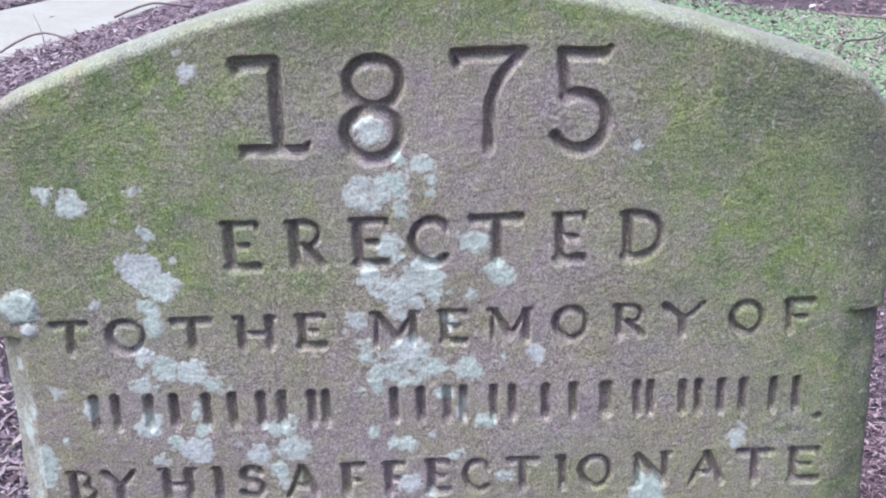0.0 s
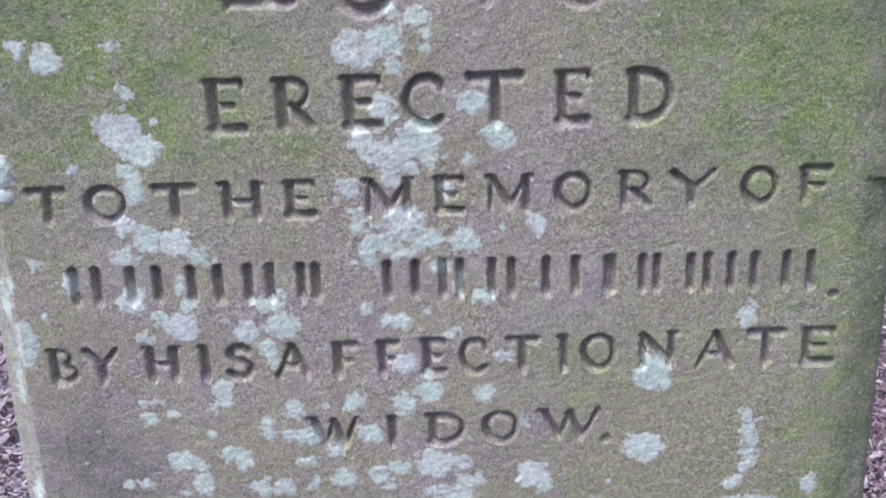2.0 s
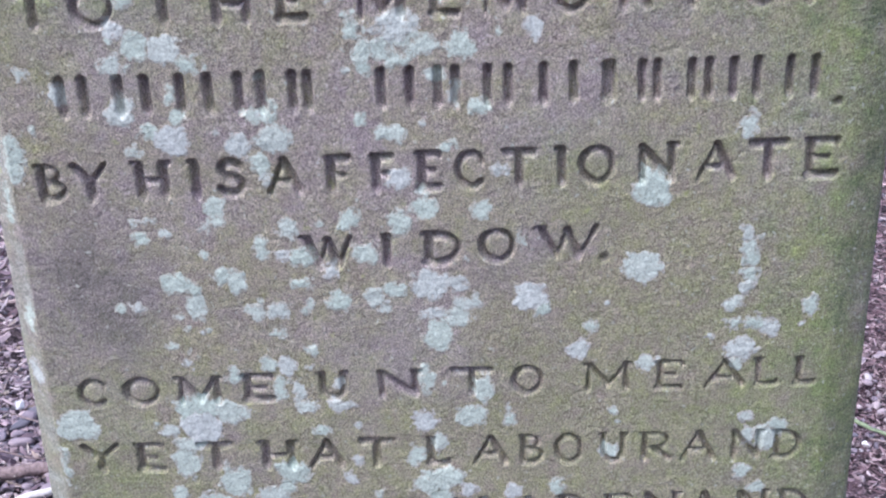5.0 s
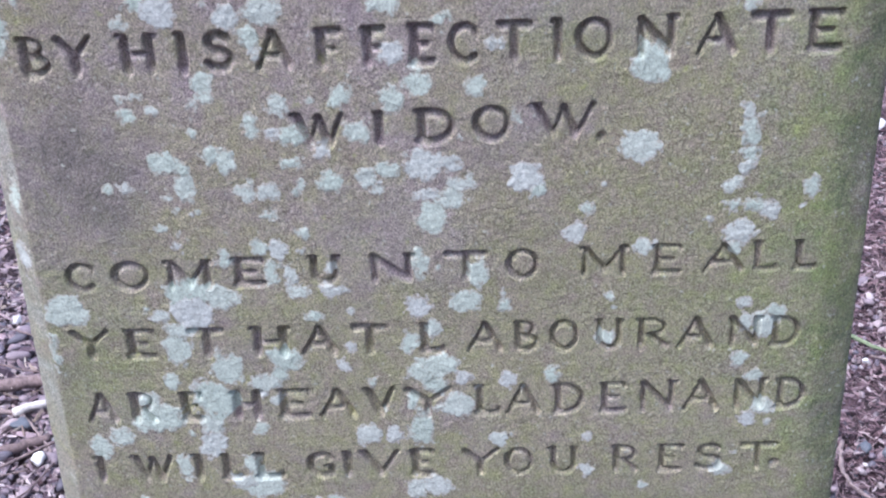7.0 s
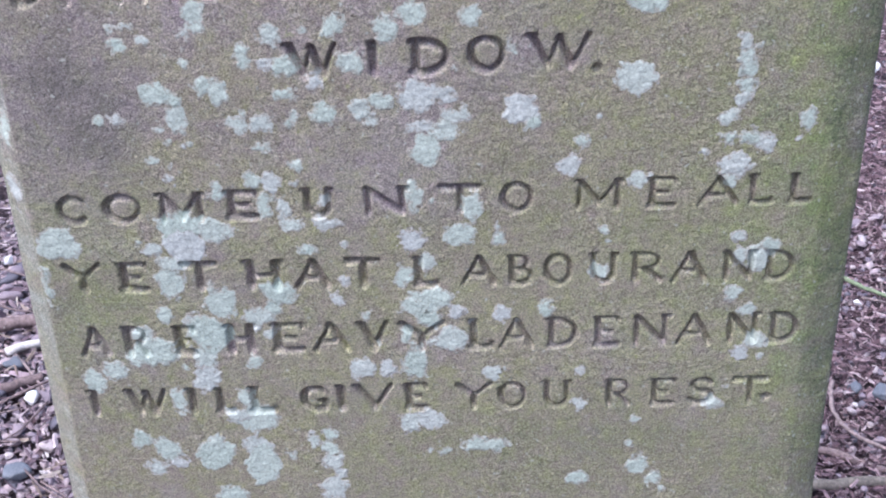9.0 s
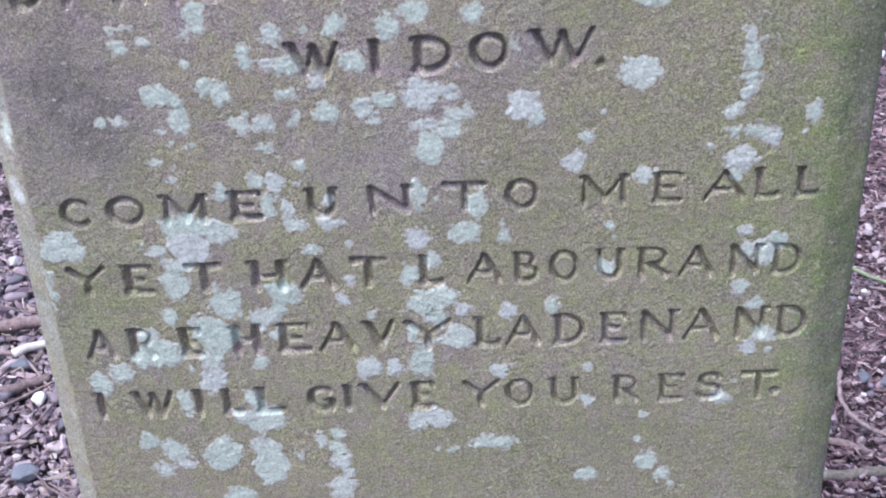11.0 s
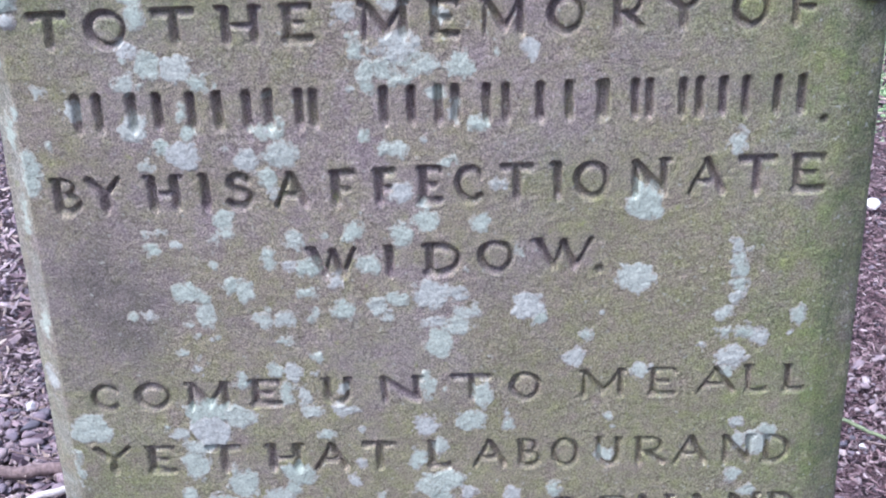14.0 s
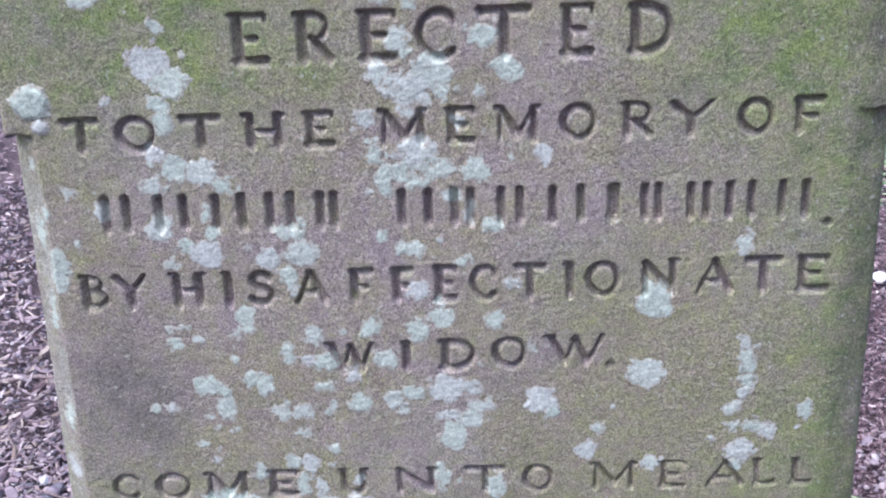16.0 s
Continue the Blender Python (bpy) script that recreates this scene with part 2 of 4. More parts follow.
WOBBLE = field(7, 3, 0.6)
LOBES = field(16, 3, 0.55)
CRUST = field(4, 2, 0.7)
CUT = np.zeros(shape, dtype=np.float32)

# capital letters, drawn as strokes in a unit box; S: a broad stroke, T: a fine one
S, T = 1.0, 0.56


def arc(cx, cz, rx, rz, a0, a1, n=14):
    return [(cx + rx * math.cos(radians(a0 + (a1 - a0) * i / n)), cz + rz * math.sin(radians(a0 + (a1 - a0) * i / n))) for i in range(n + 1)]


GLYPHS = {
    "A": [([(0, 0), (0.52, 1)], T), ([(0.5, 1), (1, 0)], S), ([(0.22, 0.36), (0.8, 0.36)], T)],
    "B": [([(0.08, 0), (0.08, 1)], S), ([(0.0, 1), (0.2, 1)] + arc(0.35, 0.76, 0.45, 0.24, 90, -90) + [(0.1, 0.52)], T), (arc(0.35, 0.26, 0.65, 0.26, 90, -90) + [(0.1, 0)], 0.8)],
    "C": [(arc(0.55, 0.5, 0.55, 0.5, 48, 312, 22), 0.72), ([(0.92, 0.87), (0.95, 0.74)], T)],
    "D": [([(0.1, 0), (0.1, 1)], S), ([(0.0, 1), (0.3, 1)] + arc(0.3, 0.5, 0.7, 0.5, 90, -90, 20) + [(0.0, 0)], 0.8)],
    "E": [([(0.1, 0), (0.1, 1)], S), ([(0, 1), (1, 1)], T), ([(0.12, 0.52), (0.72, 0.52)], T), ([(0, 0), (1, 0.02)], 0.8), ([(0.98, 1), (1, 0.9)], T)],
    "F": [([(0.1, 0), (0.1, 1)], S), ([(0, 1), (1, 1)], 0.8), ([(0.12, 0.48), (0.74, 0.48)], T)],
    "G": [(arc(0.52, 0.5, 0.52, 0.5, 48, 330, 22), 0.85), ([(0.94, 0.05), (0.94, 0.4)], S), ([(0.68, 0.4), (1.0, 0.4)], T)],
    "H": [([(0.08, 0), (0.08, 1)], S), ([(0.92, 0), (0.92, 1)], S), ([(0.1, 0.5), (0.9, 0.5)], T), ([(-0.04, 1), (0.12, 1)], T), ([(0.85, 1), (1.04, 1)], T)],
    "I": [([(0.5, 0), (0.5, 1)], S), ([(-0.2, 1), (0.6, 1)], T)],
    "L": [([(0.12, 0), (0.12, 1)], S), ([(0.0, 0), (1, 0.03)], 0.8), ([(0.0, 1), (0.3, 1)], T), ([(0.97, 0.03), (1, 0.16)], T)],
    "M": [([(0.06, 0), (0.1, 1)], T), ([(0.08, 1), (0.5, 0.12)], S), ([(0.5, 0.12), (0.92, 1)], T), ([(0.92, 1), (0.94, 0)], S), ([(0, 1), (0.1, 1)], T), ([(0.9, 1), (1, 1)], T)],
    "N": [([(0.08, 0), (0.08, 1)], 0.8), ([(0.06, 1), (0.9, 0.02)], S), ([(0.92, 0), (0.92, 1)], 0.8), ([(0.84, 1), (1.04, 1)], T)],
    "O": [(arc(0.5, 0.5, 0.5, 0.5, 0, 360, 28), 0.7), (arc(0.5, 0.5, 0.47, 0.5, 130, 250, 12), 0.85)],
    "R": [([(0.1, 0), (0.1, 1)], S), ([(0, 1), (0.4, 1)] + arc(0.45, 0.73, 0.45, 0.27, 90, -90) + [(0.12, 0.46)], T), ([(0.42, 0.46), (1, 0)], 0.9)],
    "S": [(arc(0.52, 0.75, 0.42, 0.25, 25, 250, 14) + arc(0.48, 0.26, 0.5, 0.26, 80, -155, 16), 0.85)],
    "T": [([(0.5, 0), (0.5, 1)], S), ([(0, 1), (1, 1)], 0.8), ([(0, 1), (0.01, 0.92)], T)],
    "U": [([(0.1, 1), (0.1, 0.35)] + arc(0.5, 0.35, 0.4, 0.35, 180, 360, 14) + [(0.9, 1)], 0.85), ([(0, 1), (0.2, 1)], T), ([(0.82, 1), (1, 1)], T)],
    "V": [([(0.02, 1), (0.5, 0)], S), ([(0.5, 0), (1, 1)], T), ([(-0.06, 1), (0.12, 1)], T)],
    "W": [([(0.04, 1), (0.3, 0)], S), ([(0.3, 0), (0.52, 0.95)], T), ([(0.5, 0.95), (0.7, 0)], S), ([(0.7, 0), (0.98, 1)], T), ([(-0.03, 1), (0.12, 1)], T)],
    "Y": [([(0.02, 1), (0.5, 0.48)], S), ([(1, 1), (0.5, 0.48)], T), ([(0.5, 0.5), (0.5, 0)], S)],
    "|": [([(0.12, 0), (0.12, 1)], S), ([(0.88, 0), (0.88, 1)], S)],
}


def carve(points, width, deep):
    """Cuts one stroke into the face: a steep V, with worn and ragged edges."""
    pad = width
    xs, zs = [p[0] for p in points], [p[1] for p in points]
    c0, c1 = np.searchsorted(cols, [min(xs) - pad, max(xs) + pad])
    zz = Z[:, (c0 + c1) // 2]
    r0, r1 = np.searchsorted(zz, [min(zs) - pad, max(zs) + pad])
    r0, r1 = max(r0 - 4, 0), min(r1 + 4, shape[0])
    wx, wz = X[r0:r1, c0:c1], Z[r0:r1, c0:c1]
    near = np.full(wx.shape, 9.0)
    for (ax, az), (bx, bz) in zip(points[:-1], points[1:]):
        dx, dz = bx - ax, bz - az
        k = np.clip(((wx - ax) * dx + (wz - az) * dz) / max(dx * dx + dz * dz, 1e-12), 0, 1)
        near = np.minimum(near, np.hypot(wx - ax - k * dx, wz - az - k * dz))
    inside = width / 2 - near + WOBBLE[r0:r1, c0:c1] * 0.0005
    d = np.clip((inside + 0.0004) * 3.2, 0, None)
    d = np.where(d < deep * 0.7, d, deep * 0.7 + 0.35 * (d - deep * 0.7))
    CUT[r0:r1, c0:c1] = np.maximum(CUT[r0:r1, c0:c1], d)


# the lower walls of the cuts lean back, so that strokes reach this far past the letter's foot
FOOT_SLOPE = -0.0012


def letter(sign, x0, x1, base, tall, broad, deep):
    for points, weight in GLYPHS[sign]:
        w = broad * weight
        carve([(x0 + w / 2 + u * (x1 - x0 - w), base + w / 2 + FOOT_SLOPE + v * (tall - w - FOOT_SLOPE)) for u, v in points], w, deep)


# each line: its signs, foot and head at the middle, slope, and where each sign begins and ends
LINES = [
    ("ERECTED", 1.0408, 1.078, -0.0062, [-0.136, -0.107, -0.088, -0.059, -0.041, -0.011, 0.002, 0.034, 0.047, 0.088, 0.108, 0.134, 0.157, 0.191]),
    ("TOTHEMEMORYOF", 0.9762, 1.0029, -0.0029, [-0.274, -0.244, -0.233, -0.201, -0.182, -0.149, -0.133, -0.101, -0.087, -0.063, -0.03, 0.008, 0.021, 0.044, 0.058, 0.093, 0.107, 0.135, 0.153, 0.178, 0.189, 0.223, 0.24, 0.267, 0.281, 0.305]),
    ("||||||||||||||", 0.9099, 0.9389, -0.0058, [-0.255, -0.226, -0.213, -0.18, -0.168, -0.134, -0.125, -0.096, -0.085, -0.063, -0.022, 0.012, 0.02, 0.044, 0.056, 0.082, 0.095, 0.13, 0.143, 0.154, 0.167, 0.188, 0.202, 0.225, 0.231, 0.26, 0.271, 0.301]),
    ("BYHISAFFECTIONATE", 0.8450, 0.8740, 0.0016, [-0.28, -0.257, -0.253, -0.224, -0.206, -0.177, -0.163, -0.155, -0.144, -0.121, -0.106, -0.078, -0.062, -0.041, -0.028, -0.009, 0.006, 0.026, 0.035, 0.058, 0.07, 0.096, 0.11, 0.119, 0.126, 0.154, 0.169, 0.2, 0.213, 0.243, 0.251, 0.281, 0.291, 0.317]),
    ("WIDOW", 0.7830, 0.8094, 0.0111, [-0.085, -0.044, -0.023, -0.015, 0.007, 0.038, 0.05, 0.079, 0.094, 0.143]),
    ("COMEUNTOMEALL", 0.6651, 0.6891, 0.0073, [-0.28, -0.255, -0.243, -0.212, -0.199, -0.16, -0.145, -0.118, -0.084, -0.057, -0.036, 0.001, 0.025, 0.059, 0.073, 0.099, 0.131, 0.17, 0.188, 0.211, 0.227, 0.26, 0.266, 0.286, 0.298, 0.316]),
    ("YETHATLABOURAND", 0.5975, 0.6243, -0.0029, [-0.288, -0.254, -0.242, -0.216, -0.189, -0.158, -0.137, -0.105, -0.096, -0.066, -0.054, -0.024, 0.001, 0.022, 0.04, 0.07, 0.078, 0.099, 0.107, 0.131, 0.144, 0.168, 0.177, 0.204, 0.211, 0.24, 0.251, 0.278, 0.285, 0.309]),
    ("AREHEAVYLADENAND", 0.5347, 0.5628, 0.0021, [-0.286, -0.259, -0.249, -0.226, -0.205, -0.185, -0.161, -0.134, -0.122, -0.093, -0.087, -0.055, -0.048, -0.022, -0.015, 0.026, 0.044, 0.066, 0.07, 0.1, 0.11, 0.136, 0.149, 0.171, 0.181, 0.213, 0.218, 0.248, 0.259, 0.287, 0.294, 0.319]),
    ("IWILLGIVEYOUREST", 0.4716, 0.4979, 0.0030, [-0.289, -0.279, -0.257, -0.219, -0.202, -0.193, -0.178, -0.16, -0.149, -0.123, -0.103, -0.078, -0.071, -0.063, -0.056, -0.022, -0.013, 0.008, 0.031, 0.064, 0.068, 0.093, 0.106, 0.132, 0.16, 0.183, 0.199, 0.221, 0.231, 0.255, 0.269, 0.3]),
]


def carve_inscription():
    # the year, in large figures
    w = 0.0096
    for points, weight in (
        ([(-0.112, 1.199), (-0.085, 1.199), (-0.0865, 1.136)], 1.0), ([(-0.112, 1.1365), (-0.069, 1.135)], 0.75), ([(-0.114, 1.2), (-0.113, 1.193)], 0.7),
        (arc(-0.0165, 1.1815, 0.0185, 0.017, 0, 360, 30), 0.85), (arc(-0.0195, 1.1445, 0.0195, 0.018, 0, 360, 30), 0.9),
        ([(0.042, 1.199), (0.088, 1.2), (0.072, 1.182), (0.065, 1.165), (0.063, 1.131)], 0.9), ([(0.041, 1.2), (0.042, 1.192)], 0.7),
        ([(0.116, 1.198), (0.146, 1.1965)], 0.85), ([(0.144, 1.198), (0.1505, 1.2005)], 0.4), ([(-0.07, 1.136), (-0.0655, 1.139)], 0.4), ([(-0.112, 1.136), (-0.1135, 1.132)], 0.45), ([(0.1165, 1.198), (0.1185, 1.168)], 0.85), (arc(0.1275, 1.1485, 0.0195, 0.0205, 118, -150, 26), 0.9)):
        carve([(x, z - 0.0025) for x, z in points], w * weight, 0.0125)
    for text, foot, head, slope, ends in LINES:
        for k, sign in enumerate(text):
            x0, x1 = ends[2 * k], ends[2 * k + 1]
            tilt = slope * (x0 + x1) / 2
            tall = head - foot + 0.0012
            # the lower lines are cut finer, and more worn towards one side
            fine = 1 - (0.26 if foot < 0.7 else 0.08) * min(max((x0 + 0.05) / 0.15, 0), 1)
            letter(sign, x0, x1, foot + tilt, tall, (0.0028 + 0.15 * tall) * fine, 0.0072 if foot < 0.7 else 0.0098 if tall < 0.033 else 0.0115)
    for x, z in ((0.312, 0.902), (0.146, 0.783), (0.298, 0.478)):
        carve([(x, z), (x + 0.001, z + 0.001)], 0.0065, 0.005)
    # every cut runs out downwards on a gentler slope than its overhanging upper wall
    for r in range(shape[0] - 2, -1, -1):
        CUT[r] = np.maximum(CUT[r], CUT[r + 1] - (Z[r + 1] - Z[r]) * 1.75)


carve_inscription()


def face_relief():
    """How far each place of the face lies behind its front plane."""
    y = CUT.copy()
    stop = 1 - smooth_step(0.988, 0.994, Z + WOBBLE * 0.001)
    bevel = np.maximum(np.clip((-0.2945 - SPLAY - X) / 0.0245, 0, 1), np.clip((X - 0.324) / 0.033, 0, 1) ** 1.3)
    wave = 1 + 0.05 * LOBES
    y += stop * bevel * np.where(X < 0, 0.021, 0.013) * wave
    edge = np.minimum(np.minimum(X - LEFT + SPLAY, RIGHT - X), arch(X) - Z)
    r = 0.007
    e = np.clip(edge, 0, r)
    y += r - np.sqrt(np.maximum(r * r - (r - e) ** 2, 0))
    y += 0.0008 * field(60, 3, 0.5) + 0.00012 * field(5, 2, 0.8) + 0.00026 * field(2.3, 2, 0.8) + 0.0002 * rng.uniform(-1, 1, (900, len(cols)))[ROW, COL]
    return y


Y = face_relief().astype(np.float32)


def stain(*spots):
    """A soft field of stains and painted shade: places, reach across and up, and strength."""
    f = np.zeros(shape, dtype=np.float32)
    for x, z, rx, rz, k in spots:
        f += k * np.exp(-((X - x) / rx) ** 2 - ((Z - z) / rz) ** 2)
    return f


def build_gravestone():
    root = tagged(new("gravestone"), "weathered sandstone gravestone with carved inscription, green algae and pale lichen", "gravestone")
    root.location = (0, 0, 0)
    rows_n, cols_n = shape
    i = np.arange(rows_n * cols_n).reshape(shape)
    front = np.stack([i[:-1, :-1], i[:-1, 1:], i[1:, 1:], i[1:, :-1]], -1).reshape(-1, 4)
    ring = np.concatenate([i[0, :-1], i[:-1, -1], i[-1, :0:-1], i[:0:-1, 0]])
    v = np.stack([X, Y, Z], -1).reshape(-1, 3)
    n0, m = len(v), len(ring)
    back1, back2 = v[ring].copy(), v[ring].copy()
    back1[:, 1], back2[:, 1] = THICK - 0.006, THICK
    centre = np.array([MIDDLE, 0, 0.55])
    back2[:, 0] += np.sign(centre[0] - back2[:, 0]) * 0.004
    k = np.arange(m)
    nxt = (k + 1) % m
    side1 = np.stack([ring[k], n0 + k, n0 + nxt, ring[nxt]], -1)
    side2 = np.stack([n0 + k, n0 + m + k, n0 + m + nxt, n0 + nxt], -1)
    b = n0 + m
    lefts = b + np.concatenate([[0], np.arange(m - 1, m - rows_n, -1)])
    rights = b + np.arange(cols_n - 1, cols_n - 1 + rows_n)
    rear = np.stack([lefts[:-1], lefts[1:], rights[1:], rights[:-1]], -1)
    me = mesh_of("body", np.concatenate([v, back1, back2]), [front, side1, side2, rear], STONE)
    algae = 0.05 + stain((-0.22, 1.12, 0.14, 0.12, 1.05), (-0.02, 1.25, 0.25, 0.04, 0.9), (0.27, 1.11, 0.1, 0.13, 1.1), (0.1, 1.23, 0.2, 0.03, 0.4), (0.33, 0.95, 0.05, 0.25, 0.25), (0.3, 0.7, 0.12, 0.25, 0.26),
                        (0.12, 0.86, 0.05, 0.04, 0.3), (-0.27, 0.6, 0.06, 0.12, 0.25), (-0.1, 1.04, 0.1, 0.03, 0.25), (0.0, 0.62, 0.3, 0.16, 0.16), (0.1, 0.42, 0.3, 0.08, 0.18), (0.35, 0.6, 0.05, 0.45, 0.5))
    # the cuts have stayed cleaner than the face
    clean = smooth_step(0.0006, 0.0025, CUT)
    algae = np.clip(algae * (1 + 0.5 * LOBES) * (1 - 0.65 * clean), 0, 1)
    # dark stains; the tall spot at x 0.36 paints shade onto the right bevel
    grime_shade = stain((-0.25, 0.77, 0.045, 0.06, 0.55), (0.3, 1.16, 0.08, 0.05, 0.5), (0.08, 0.74, 0.03, 0.05, 0.2), (-0.3, 1.15, 0.05, 0.04, 0.3), (0.34, 1.05, 0.02, 0.08, 0.4), (-0.12, 1.22, 0.1, 0.02, 0.35), (0.36, 0.65, 0.04, 0.5, 0.36), (0.2, 0.4, 0.2, 0.05, 0.15))
    grime_shade = np.clip(grime_shade * (1 + 0.6 * LOBES), 0, 1)
    rosy = stain((0.0, 1.15, 0.14, 0.05, 0.14), (0.08, 1.03, 0.1, 0.05, 0.1), (0.12, 0.93, 0.22, 0.035, 0.1), (-0.02, 0.86, 0.2, 0.05, 0.1), (-0.25, 0.76, 0.06, 0.06, 0.22), (0.0, 0.73, 0.05, 0.06, 0.22),
                 (-0.2, 0.98, 0.06, 0.06, 0.12), (0.2, 0.72, 0.12, 0.12, -0.16), (0.1, 0.6, 0.25, 0.07, -0.1), (0.0, 0.42, 0.4, 0.08, -0.12), (-0.2, 0.62, 0.08, 0.06, -0.06)) + 0.08 * clean
    # thin pale lichen plus painted skylight, along one bevelled edge and over the top
    lit_film = np.clip(smooth_step(-0.293, -0.298, X + SPLAY) * (Z < 0.99) * (0.42 + 0.4 * LOBES), 0, 0.8)
    lit_film = np.maximum(lit_film, np.clip(smooth_step(0.01, 0.002, arch(X) - Z) * (0.4 + 0.3 * LOBES), 0, 0.7))
    rest = len(me.vertices) - n0
    for name, values, other in (("algae", algae, 0.25), ("grime_shade", grime_shade, 0.0), ("rosy", rosy, 0.0), ("lit_film", lit_film, 0.5)):
        a = me.attributes.new(name, "FLOAT", "POINT")
        a.data.foreach_set("value", np.concatenate([values.ravel(), np.full(rest, other)]).astype(np.float32))
    part("body", me, root)
    return root


gravestone = build_gravestone()


def lichen_patch(x, z, rx, rz, thick=0.0002, step=0):
    """A thin crust that follows the carved face, with a lobed and ragged rim."""
    reach = 1.9
    thick += 0.00003 * (step % 9)
    c0, c1 = np.searchsorted(cols, [x - rx * reach - 0.003, x + rx * reach + 0.003])
    r0, r1 = np.searchsorted(Z[:, min(np.searchsorted(cols, x), len(cols) - 1)], [z - rz * reach - 0.003, z + rz * reach + 0.003])
    if c1 - c0 < 4 or r1 - r0 < 4:
        return
    wx, wz, wy = X[r0:r1, c0:c1], Z[r0:r1, c0:c1], Y[r0:r1, c0:c1]
    r = min(rx, rz)
    far = np.hypot((wx - x) / rx, (wz - z) / rz) * r
    s = r * (1.24 + 0.26 * LOBES[r0:r1, c0:c1]) + 0.0019 * WOBBLE[r0:r1, c0:c1] + 0.0022 * CRUST[r0:r1, c0:c1] - far
    if r > 0.0095 and abs(x) < 0.05 and z > 0.93:
        s = np.minimum(s, 0.0035 * (WOBBLE[r0:r1, c0:c1] + 0.5 * LOBES[r0:r1, c0:c1] + 1.0))
    if thick > 0.001:
        s = r * 1.15 + 0.0012 * WOBBLE[r0:r1, c0:c1] + 0.001 * CRUST[r0:r1, c0:c1] - far
    s = np.minimum(s, r * 1.75 - far)
    lift = np.clip(s * (0.12 if thick < 0.001 else 0.5) - 0.00005, -0.0006, thick) + np.where(s > 0, 0.00005 * CRUST[r0:r1, c0:c1], 0)
    keep = s > -0.0025
    i = np.arange(wx.size).reshape(wx.shape)
    quads = np.stack([i[:-1, :-1], i[:-1, 1:], i[1:, 1:], i[1:, :-1]], -1)
    whole = keep[:-1, :-1] & keep[:-1, 1:] & keep[1:, 1:] & keep[1:, :-1]
    quads = quads[whole]
    if len(quads) < 4:
        return
    used, back = np.unique(quads, return_inverse=True)
    v = np.stack([wx, wy - lift, wz], -1).reshape(-1, 3)[used]
    me = mesh_of("lichen_patch", v, back.reshape(-1, 4), LICHEN)
    a = me.attributes.new("cover", "FLOAT", "POINT")
    a.data.foreach_set("value", np.clip(s / 0.0055, 0, 1).ravel()[used].astype(np.float32))
    part("lichen_patch", me, gravestone)


# places on the face in metres, and the reach across and up in millimetres
LICHEN_0 = [
    (-0.146, 1.191, 5.1, 5.6), (-0.02, 1.144, 10.0, 9.5), (0.169, 1.127, 3.6, 3.3), (-0.001, 1.125, 6.5, 5.9), (0.014, 1.119, 10.5, 6.8), (0.021, 1.107,
    4.1, 6.0), (-0.262, 1.106, 6.6, 6.0), (-0.197, 1.105, 5.7, 5.2), (-0.009, 1.103, 10.6, 8.6), (-0.244, 1.098, 9.9, 9.5), (-0.026, 1.097, 14.7, 11.2),
    (0.019, 1.097, 4.9, 4.3), (-0.002, 1.085, 5.8, 6.1), (-0.191, 1.07, 5.4, 7.9), (-0.012, 1.058, 7.5, 9.8), (0.052, 1.057, 9.1, 8.0), (-0.008, 1.048,
    5.0, 5.4), (-0.2, 1.044, 15.1, 12.6), (0.068, 1.032, 10.9, 8.1), (-0.028, 1.032, 8.4, 8.2), (0.012, 1.031, 13.4, 12.7), (-0.188, 1.03, 13.5, 10.0),
    (-0.009, 1.023, 16.9, 10.0), (-0.293, 1.018, 14.5, 12.9)
]
LICHEN_1 = [
    (0.02, 1.017, 5.9, 7.3), (-0.236, 1.015, 4.3, 4.2), (-0.196, 1.014, 7.7, 7.4), (-0.002, 1.009, 12.7, 10.2), (-0.288, 0.999, 6.9, 6.6), (-0.195, 0.998,
    7.3, 9.4), (-0.04, 0.997, 7.7, 6.5), (0.03, 0.993, 5.1, 6.5), (-0.205, 0.975, 6.6, 6.9), (-0.034, 0.969, 7.8, 12.4), (-0.004, 0.969, 14.6, 10.5),
    (0.096, 0.964, 6.0, 6.7), (-0.188, 0.961, 8.4, 8.7), (-0.17, 0.959, 10.9, 10.5), (-0.002, 0.955, 16.4, 12.5), (0.043, 0.955, 9.5, 9.6), (0.015, 0.954,
    10.4, 6.7), (-0.028, 0.953, 6.1, 8.7), (-0.209, 0.949, 7.6, 7.1), (-0.153, 0.947, 9.2, 7.1), (-0.276, 0.945, 5.1, 5.3), (-0.027, 0.939, 5.2, 5.9),
    (0.023, 0.932, 7.0, 5.9), (-0.169, 0.927, 4.2, 8.1)
]
